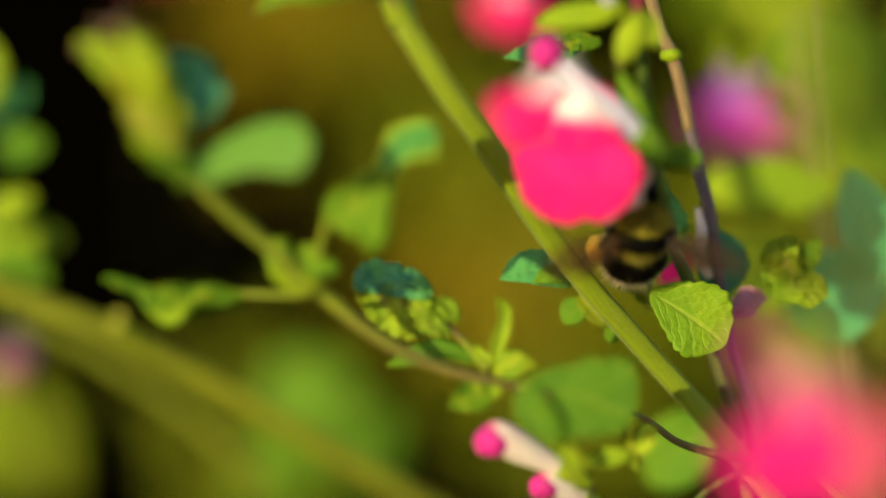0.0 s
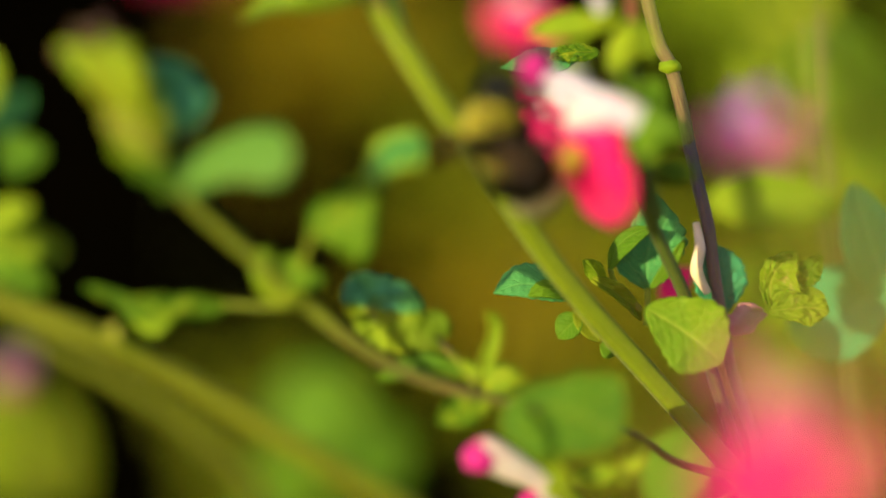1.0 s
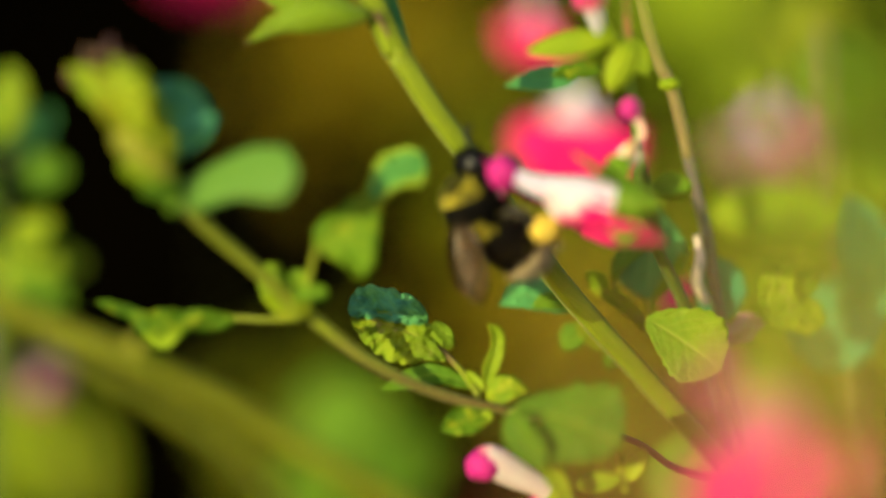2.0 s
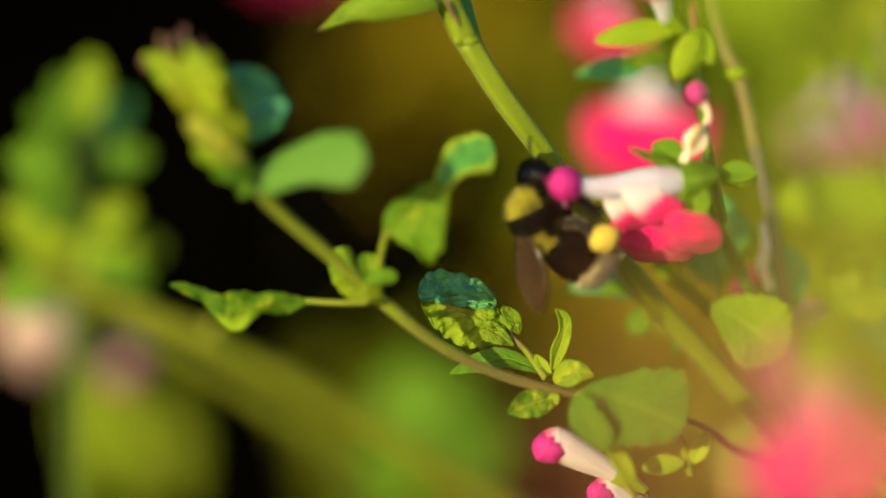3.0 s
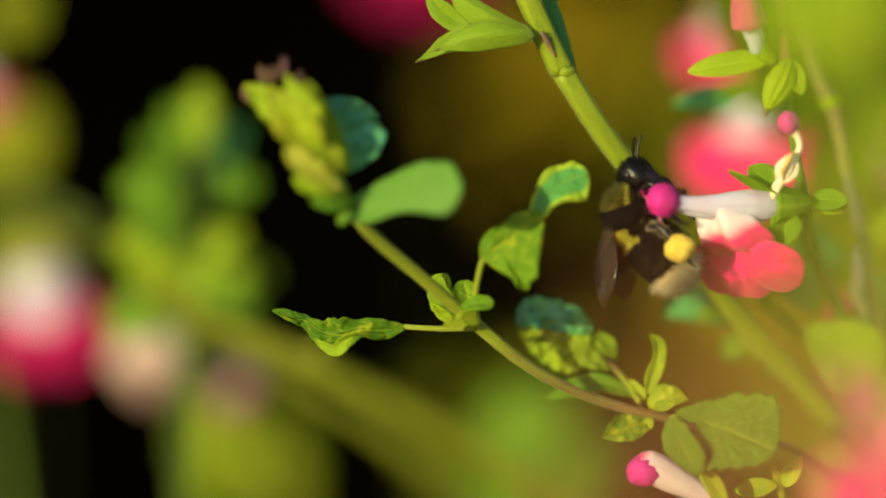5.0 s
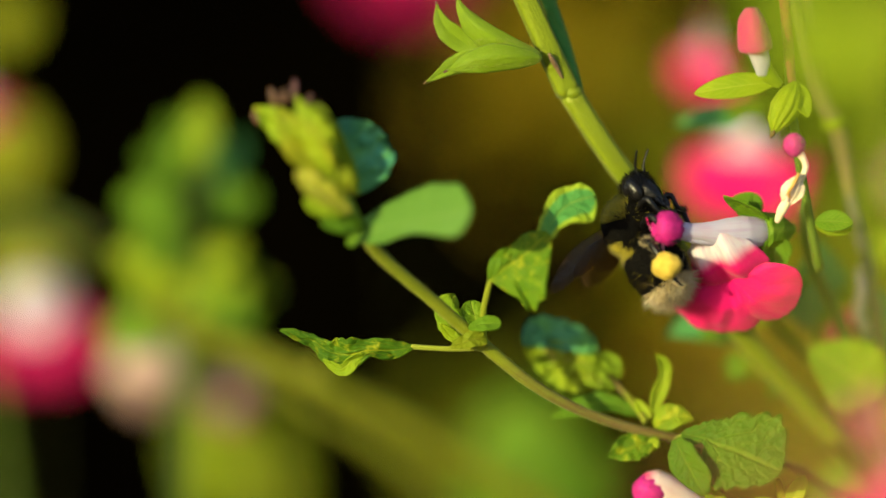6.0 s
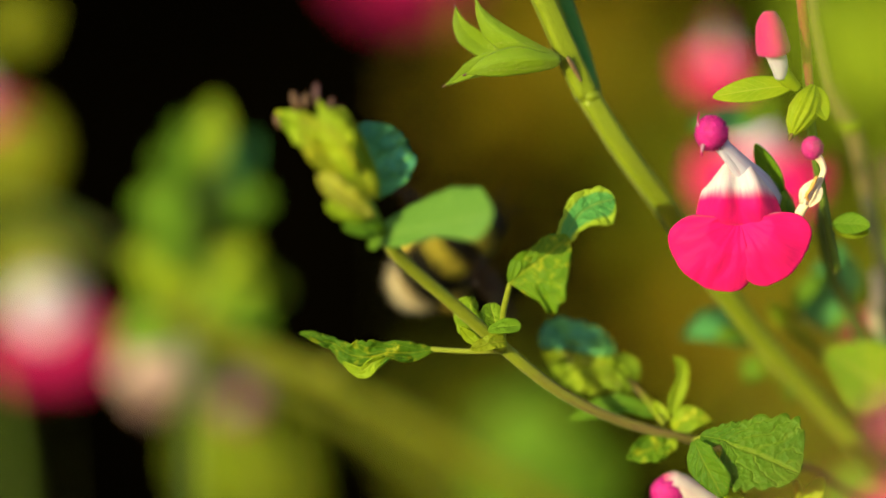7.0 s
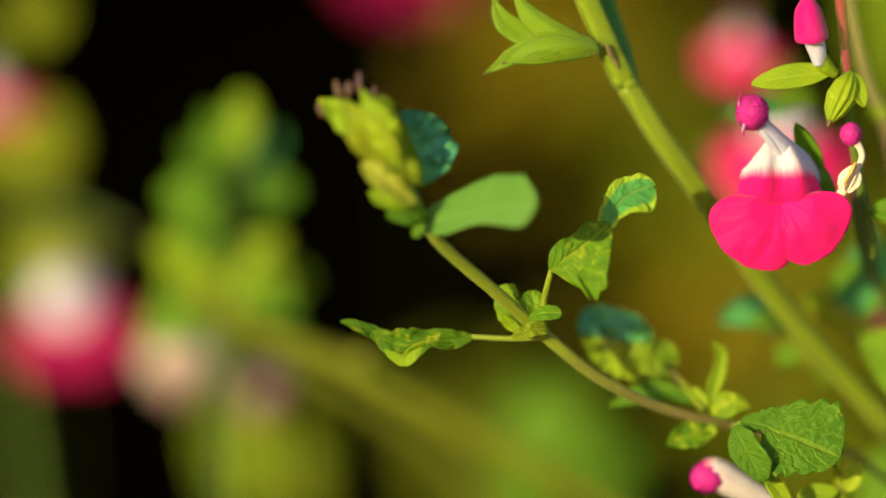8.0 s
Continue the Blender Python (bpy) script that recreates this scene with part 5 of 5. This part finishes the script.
def sprig(base, label, leaves, stems=(), name="sage_sprig", category="plant sprig"):
    """A group of soft leaves on their shoots: rows of base, tip, width, facing, material."""
    b = thing(name, base, label, category)
    for line, radii, mat in stems:
        part("stem", tube(line, radii, around=12, square=0.06), mat, b)
    rooted(b, base, stems[0][1][0], stems[0][2], (12, 6))
    for k, (p, q, w, facing, mat) in enumerate(leaves):
        part("leaf", leaf(p, q, w, facing, 0.95, 0.04, 0.12, wave=0.04, rough=0.01, teeth=0.12, seed=70 + k), mat, b)
    return b


def surroundings():
    front, up = (0, -0.9, 0.45), (0.1, -0.5, 0.9)
    # in front of the focus
    simple_flower((45.8, -78.0, -1.9), 1.0, "hot pink sage flower hanging close to the viewer", ROSE_PETAL, turn=-8, tube_mat=BLUSH_PETAL, bulk=1.7, lip_mat=ROSE_LIP, knob_at=(-4.4, -1.5, 6.2))
    simple_flower((36.9, 130.0, 30.1), 0.62, "pink sage flower behind the flowering stem", turn=8)
    bud_flower((31.7, 6.0, -24.0), (21.9, 4.0, -18.5), 1.0, "drooping white and magenta sage bud")
    bud_flower((34.8, 8.0, -28.0), (28.5, 6.0, -24.8), 0.8, "small white and magenta sage bud")
    simple_flower((41.8, 110.0, 16.8), 1.1, "red and white sage flower behind the bee", turn=4, knob_too=False)
    simple_flower((76.4, 150.0, 12.7), 0.95, "mauve sage flower past its best", VIOLET_PETAL, knob_too=False, tube_mat=FADED_PETAL)
    simple_flower((-75.8, 150.0, -14.3), 1.2, "crimson and white sage flower with a yellow calyx, its lobes darkened for shade", SHADED_CRIMSON_PETAL, turn=-6, knob_too=False, tube_mat=WHITE_PETAL, bulk=2.1, calyx_mat=CREAM_LEAF)
    simple_flower((-96.0, 200.0, 17.4), 1.1, "pink sage flower far out of focus", PINK_PETAL, knob_too=False)
    bud_flower((-55.6, 140.0, -16.9), (-56.1, 140.0, -25.5), 3.3, "fading pale pink sage bud", DUSTY_PETAL)
    bud_flower((-44.0, 150.0, -25.1), (-42.9, 150.0, -31.5), 1.8, "dull pink withering sage bud", MAUVE_PETAL)
    simple_flower((-18.0, 380.0, 44.4), 1.5, "crimson sage flower far behind, darkened for deep shade", SHADED_CRIMSON_PETAL, knob_too=False)
    # leafy sprigs behind, to the left
    sprig((-46.5, 95.0, -40.2), "yellow-green sage sprig far out of focus", [
        ((-42.8, 86.0, 15.3), (-42.3, 86.0, 25.6), 5.6, front, YOUNG_LEAF),
        ((-43.9, 90.0, 13.2), (-48.1, 90.0, 22.3), 5, front, GREEN_LEAF),
        ((-43.3, 94.0, 8.5), (-34.6, 94.0, 9.8), 6.6, front, GREEN_LEAF),
        ((-43.0, 98.0, 11.6), (-37.3, 98.0, 18.2), 5, front, SHADE_TEAL_LEAF),
        ((-45.0, 86.0, 8.4), (-54.9, 86.0, 10.2), 7, front, GREEN_LEAF),
        ((-45.6, 90.0, 12.4), (-52.0, 90.0, 17.2), 5, front, DEEP_LEAF),
        ((-45.1, 94.0, 1.5), (-47.6, 94.0, 7.6), 5, front, GREEN_LEAF),
        ((-44.1, 98.0, -5.6), (-32.2, 98.0, -4.8), 7, front, LIME_LEAF),
        ((-42.6, 86.0, -5.4), (-34.0, 86.0, -9.4), 5, front, GREEN_LEAF),
        ((-44.5, 90.0, -1.5), (-36.6, 90.0, 2.8), 5, front, YOUNG_LEAF),
        ((-45.6, 94.0, -4.6), (-55.2, 94.0, -2.0), 7, front, YOUNG_LEAF),
        ((-46.3, 98.0, -9.6), (-59.5, 98.0, -12.6), 8, front, GREEN_LEAF),
        ((-45.1, 86.0, 0.7), (-51.9, 86.0, 3.3), 5, front, DEEP_LEAF),
        ((-51.7, 190.0, -33.5), (-46.4, 190.0, -61.3), 15.0, up, LIME_LEAF), ((-45.5, 195.0, -37.3), (-35.5, 195.0, -63.3), 13.0, (0.3, -0.8, 0.5), YELLOW_LEAF),
        ((-45.7, 92.0, -4.9), (-56.8, 92.0, 2.0), 7.0, front, LIME_LEAF), ((-46.0, 92.0, -0.6), (-54.0, 92.0, 5.3), 6.0, front, GREEN_LEAF), ((-44.9, 92.0, -7.7), (-35.9, 92.0, -3.4), 7.0, front, LIME_LEAF), ((-44.8, 92.0, -3.0), (-36.3, 92.0, 1.9), 6.0, front, GREEN_LEAF),
    ], [([(-46.5, 95.0, -40.2), (-45.7, 94.0, -17.0), (-45.1, 93.0, -4.5), (-44.1, 92.0, 6.1), (-43.1, 92.0, 15.7)], [1.2, 1.1, 1.0, 0.9, 0.7], DARK_STEM)])
    sprig((-88.3, 160.0, -12.6), "olive sage stem with broad leaves, out of focus", [
        ((-82.2, 160.0, 4.1), (-79.0, 160.0, 18.7), 12, front, OLIVE_LEAF), ((-85.6, 160.0, 30.4), (-76.8, 160.0, 36.1), 10, front, OLIVE_LEAF), ((-84.1, 160.0, 4.1), (-93.6, 160.0, 13.9), 12, front, OLIVE_LEAF), ((-94.0, 200.0, -14.3), (-75.3, 200.0, -12.9), 11, front, YELLOW_LEAF),
    ], [([(-91.9, 160.0, 4.1), (-78.3, 160.0, 0.1), (-64.9, 150.0, -4.7)], [1.2, 1.2, 1.0], DARK_STEM)])
    # diagonal stems low behind
    sprig((29.3, 91.0, -49.6), "thick olive sage stem crossing low behind the branch, with a strand for its shaded underside", [
        ((9.7, 170.0, -44.5), (20.7, 170.0, -52.6), 15, front, GREEN_LEAF), ((-1.1, 175.0, -44.2), (15.0, 175.0, -38.2), 17, front, GREEN_LEAF), ((-4.2, 170.0, -49.5), (5.7, 170.0, -57.6), 15, front, GREEN_LEAF),
        ((-26.6, 78.0, -14.6), (-19.1, 78.0, -18.9), 2.6, up, YELLOW_LEAF), ((-24.8, 78.0, -15.8), (-24.1, 77.5, -12.6), 1.8, front, CREAM_LEAF),
    ], [([(-50.5, 80.0, -5.6), (-41.1, 81.0, -9.8), (-25.2, 82.0, -16.5), (-9.1, 84.0, -25.4), (9.0, 87.0, -36.7), (29.3, 91.0, -49.6)], [1.5, 1.6, 1.7, 1.8, 1.8, 1.8], LIT_STEM),
        # second strand, added to stand for the shaded underside of the stem above
        ([(-48.5, 100.0, -11.2), (-42.0, 101.0, -14.9), (-25.5, 103.0, -24.6), (-11.2, 105.0, -35.0), (-1.8, 108.0, -45.0)], [1.2, 1.3, 1.3, 1.3, 1.3], OLIVE_STEM)])
    # soft greenery behind, to the right
    sprig((81.0, 80.0, -26.6), "soft green sage foliage behind the flowering stems", [
        ((57.6, 70.0, 5.1), (77.0, 70.0, 4.1), 9, front, LIME_LEAF), ((78.5, 45.0, -5.6), (73.7, 45.0, 9.8), 8, front, SHADE_BLUE_LEAF), ((67.1, 50.0, -12.3), (79.2, 45.0, -3.3), 13, front, SHADE_BLUE_LEAF),
        ((93.8, 120.0, 2.5), (88.1, 120.0, 23.6), 16, front, GREEN_LEAF), ((86.3, 110.0, 13.8), (77.5, 110.0, 27.6), 15, front, GREEN_LEAF), ((97.1, 110.0, -7.1), (103.8, 110.0, 12.0), 18, front, GREEN_LEAF),
        ((49.3, 60.0, -35.7), (57.9, 60.0, -25.5), 10, front, GREEN_LEAF), ((83.8, 70.0, -18.5), (90.1, 70.0, -7.3), 13, front, LIME_LEAF), ((88.5, 130.0, 10.5), (95.9, 130.0, -1.2), 14, front, LIME_LEAF),
        ((67.5, 100.0, -6.5), (76.2, 100.0, -17.7), 11, front, LIME_LEAF), ((99.3, 130.0, 14.9), (112.7, 130.0, 26.4), 18, front, LIME_LEAF), ((99.2, 110.0, -31.6), (109.6, 110.0, -19.4), 16, front, LIME_LEAF), ((76.5, 140.0, 24.3), (86.4, 140.0, 33.3), 14, front, OLIVE_LEAF),
    ], [([(81.0, 80.0, -26.6), (79.1, 80.0, -10.0), (77.4, 90.0, 9.6), (77.3, 100.0, 29.8)], [1.0, 1.0, 0.9, 0.8], WOODY_STEM)])
    sprig((42.2, -110.0, 32.8), "lime green sage leaves in front of the flowering stem", [
        ((40.0, -110.0, 39.3), (32.8, -110.0, 48.5), 8, front, LIME_LEAF), ((41.0, -110.0, 42.6), (37.6, -110.0, 51.3), 8, front, LIME_LEAF), ((41.5, -112.0, 33.0), (36.1, -112.0, 31.4), 5, front, LIME_LEAF),
        ((32.1, -130.0, 38.7), (27.9, -130.0, 46.5), 7, front, LIME_LEAF), ((31.0, -130.0, 48.0), (25.8, -130.0, 53.2), 7, front, LIME_LEAF), ((31.0, -130.0, 42.4), (26.8, -130.0, 49.6), 8, front, LIME_LEAF),
    ], [([(42.3, -110.0, 27.3), (41.1, -110.0, 39.3), (39.7, -110.0, 54.5)], [0.6, 0.6, 0.5], GREEN_STEM)])
    # warm dry foliage far behind
    rng = random.Random(4)
    for base, label, mat, many in (((14.3, 520.0, 4.4), "ochre dry foliage far behind", OCHRE_LEAF, 32), ((54.1, 540.0, -17.4), "olive foliage far behind", OLIVE_LEAF, 36), ((65.3, 520.0, -67.1), "ochre dry foliage far behind", OCHRE_LEAF, 17),
                                   ((75.1, 560.0, -71.0), "ochre dry foliage far behind", OCHRE_LEAF, 30), ((88.8, 500.0, -99.4), "olive foliage far behind", OLIVE_LEAF, 34),
                                   ((6.3, 450.0, -95.3), "olive foliage far behind", OLIVE_LEAF, 34), ((93.0, 520.0, -42.3), "olive foliage far behind", OLIVE_LEAF, 44), ((129.1, 520.0, -66.5), "olive foliage far behind", OLIVE_LEAF, 44),
                                   ((159.3, 520.0, -28.7), "olive foliage far behind", OLIVE_LEAF, 44)):
        shapes = []
        for k in range(many):
            p = vec(base) + vec([rng.gauss(0, 13), rng.gauss(0, 14), rng.gauss(0, 15)])
            q = p + vec([rng.uniform(-14, 14), rng.uniform(-6, 6), rng.uniform(-14, 14)])
            shapes.append(leaf(p, q, rng.uniform(5, 9), (rng.uniform(-0.5, 0.5), -1, rng.uniform(0, 0.8)), nu=8, nv=5))
        ob = thing("dry_foliage" if mat is OCHRE_LEAF else "foliage", base, label, "foliage")
        rooted(ob, base, 0.2, DULL_STEM, (0, 20))
        tagged(part("leaves", join(*shapes), mat, ob), kind="stuff")
    # very close, a soft veil over the picture's side
    sprig((39.7, -264.0, 26.2), "lime green sage shoot very close to the viewer", [
        ((30.8, -264.0, 34.4), (27.3, -264.0, 41.4), 6, front, LIME_LEAF), ((35.0, -264.0, 30.3), (28.6, -264.0, 30.3), 6, front, LIME_LEAF),
        ((32.5, -264.0, 40.8), (27.2, -264.0, 47.2), 7, front, LIME_LEAF), ((35.6, -264.0, 30.3), (39.6, -264.0, 34.4), 8, front, LIME_LEAF), ((32.6, -264.0, 34.4), (23.6, -264.0, 35.6), 5, front, LIME_LEAF), ((30.1, -264.0, 43.1), (25.0, -264.0, 40.2), 6, front, LIME_LEAF),
        ((36.4, -264.0, 48.4), (42.1, -264.0, 51.2), 10, front, LIME_LEAF),
    ], [([(39.8, -264.0, 20.2), (35.0, -264.0, 29.1), (32.5, -264.0, 37.9), (31.2, -264.0, 52.4)], [0.7, 0.6, 0.6, 0.5], GREEN_STEM)])
    sprig((35.1, -296.0, 18.8), "faded orange-pink sage petals very close to the viewer", [
        ((26.0, -296.0, 26.7), (21.1, -296.0, 33.1), 5, front, ORANGE_PETAL), ((23.8, -296.0, 23.8), (16.7, -296.0, 28.7), 5, front, ORANGE_PETAL), ((20.4, -296.0, 22.5), (13.1, -296.0, 24.7), 5, front, ORANGE_PETAL), ((22.3, -296.0, 29.7), (17.0, -296.0, 35.5), 4, front, ORANGE_PETAL),
    ], [([(30.2, -296.0, 17.6), (27.2, -296.0, 23.8), (25.3, -296.0, 26.2)], [0.5, 0.5, 0.4], DARK_STEM)], "sage_flower", "flower")


ground()
hedge()
front_branch()
main_stem()
flower_stem()
side_plant()
surroundings()
FLOWER = flower()
WITHERED_FLOWER = withered_flower()
BEE = bumblebee()


def at(place, rx=0.0, ry=0.0, rz=0.0):
    x, y, z = place
    return pose(x * MM, y * MM, HIGH + z * MM, rx, ry, rz)


def motions():
    """The flower nods under the bee, which comes in, feeds and leaves."""
    hood = Matrix.Translation(Vector((7.7, 3.0, -7.9)) * MM)

    def nod(place, ry=0.0, turn=0.0, rx=0.0):
        """The flower with its hood at a place, rolled by ry, turned about its own length and tipped."""
        return at(place, 0, ry, 0) @ pose(0, 0, 0, rx, 0, turn) @ hood

    walk(FLOWER, [
        (0.0, nod((28.0, -1.0, 28.5), 2, -40)), (0.3, nod((28.0, -1.0, 28.6), 2, -42)), (0.6, nod((27.1, -1.0, 28.7), 0, -52)), (0.8, nod((26.8, -1.0, 29.3), -6, -74)), (1.0, nod((27.8, -1.0, 27.7), -20, -70)), (1.2, nod((28.5, -1.0, 25.2), -30, -72, 4)),
        (2.3, nod((23.2, -1.0, 16.2), -17, -66, 18)), (2.6, nod((23.3, -1.0, 16.3), -17, -64, 20)), (3.0, nod((23.5, -1.0, 14.4), -17, -42, 34)), (3.5, nod((23.9, -1.0, 14.7), -12, -38, 34)), (4.0, nod((24.9, -1.0, 17.3), -8, -40, 35)),
        (4.5, nod((24.0, -1.0, 16.0), -11, -40, 38)), (5.0, nod((24.0, -1.0, 15.9), -9, -38, 38)), (5.2, nod((24.1, -1.0, 16.1), -9, -36, 37)), (6.3, nod((23.5, -1.0, 14.9), -16, -18, 31)), (6.5, nod((23.6, -1.0, 16.4), -16, -16, 30)),
        (6.7, nod((23.2, -1.0, 16.6), -17, -8, 24)), (6.8, nod((23.2, -1.0, 18.5), -13, -4, 18)), (6.9, nod((26.2, -1.0, 26.6), -4)), (7.0, nod((26.7, -1.0, 27.6))), (7.5, nod((26.9, -1.0, 28.2))), (8.0, nod((26.9, -1.0, 28.5)))])
    hinge = Vector((-4.2, -0.8, 2.6)) * MM
    swing = lambda a: Matrix.Translation(hinge) @ pose(0, 0, 0, a) @ Matrix.Translation(-hinge)
    walk(LIPS[0], [(0.0, swing(0)), (1.0, swing(0)), (1.2, swing(8)), (2.3, swing(33)), (2.6, swing(33)), (3.0, swing(10)), (3.5, swing(0)), (8.0, swing(0))])
    walk(WITHERED_FLOWER, [(0.0, at((40.3, 4.0, 16.2), 0, 14)), (0.2, at((40.3, 4.0, 16.6), 0, 12)), (0.4, at((38.4, 4.0, 17.3), 0, 8)), (0.7, at((37.3, 3.0, 19.0), 0, 6)), (1.2, at((38.8, 2.0, 21.0), 0, 4)), (2.3, at((39.6, 0.0, 25.6))), (8.0, at((39.6, 0.0, 25.6)))])
    walk(BEE, [
        (0.0, at((41.2, 12.0, 6.0), 0, -34, 92)), (0.1, at((40.0, 9.0, 7.4), 0, -32, 92)), (0.2, at((35.9, 4.0, 11.3), 0, -28, 88)), (0.3, at((32.0, -2.0, 14.1), 4, -26, 84)), (0.4, at((29.9, -4.0, 16.0), 4, -24, 78)), (0.5, at((28.2, -5.0, 17.2), 4, -24, 70)),
        (0.6, at((25.5, -5.0, 17.3), 0, -22, 60)), (0.8, at((23.3, -5.0, 18.8), 0, -20, 46)), (1.0, at((22.9, -4.0, 20.5), 0, -22, 36)), (1.2, at((23.8, -2.0, 19.0), 0, -25, 22)),
        (2.3, at((20.1, 4.0, 12.6), 0, -26, 6)), (2.5, at((20.2, 4.0, 12.6), 0, -26, 4)), (3.0, at((20.3, 4.0, 10.0), 0, -28, 0)), (3.5, at((21.0, 4.0, 9.6), 0, -26, -4)), (4.0, at((21.2, 4.0, 12.6), 0, -22, -8)),
        (4.5, at((21.2, 4.0, 12.6), 0, -20, -12)), (5.0, at((20.3, 4.0, 13.8), 0, -18, -18)), (5.2, at((20.1, 4.0, 14.3), 0, -18, -22)), (6.3, at((18.9, 4.0, 14.8), 0, -14, -32)), (6.5, at((17.5, 4.0, 15.1), 0, -11, -34)),
        (6.6, at((17.5, 4.0, 17.9), 0, -4, -40)), (6.7, at((17.0, 5.0, 17.6), 0, -2, -38)), (6.8, at((13.6, 10.0, 12.5), 4, 4, 30)), (6.9, at((4.3, 16.0, 14.8), 22, 8, 72)),
        (7.0, at((-5.2, 24.0, 10.9), 48, 10, 88)), (7.1, at((-8.5, 32.0, 10.1), 50, 10, 90)), (7.2, at((-8.1, 44.0, 14.6), 38, 8, 90)), (7.3, at((-4.6, 56.0, 18.5), 20, 6, 90)), (7.4, at((-1.7, 68.0, 26.8), 6, 4, 90)),
        (7.5, at((-1.5, 78.0, 36.2), 4, 0, 90)), (7.6, at((-11.1, 88.0, 46.7), -10, 0, 90)), (8.0, at((-27.9, 110.0, 82.2), 0, 0, 90))])

    for wing, s, root in WINGS:
        rows = []
        for k in range(0, 241):
            t = k / 30
            air = max(0.0, min(1.0, (1.25 - t) / 0.25)) if t < 4 else max(0.0, min(1.0, (t - 6.7) / 0.1))
            spread = float(np.interp(t, (1.3, 2.3, 5.0, 5.2, 6.2, 6.6, 6.8), (0, -4, 0, 18, 40, 44, 0)))
            beat = (0, 42, -42)[k % 3] * air
            if 0 < air or k % 15 == 0:
                rows.append((t, pose(*root, s * 62 * air, spread, s * beat)))
        walk(wing, rows)


motions()
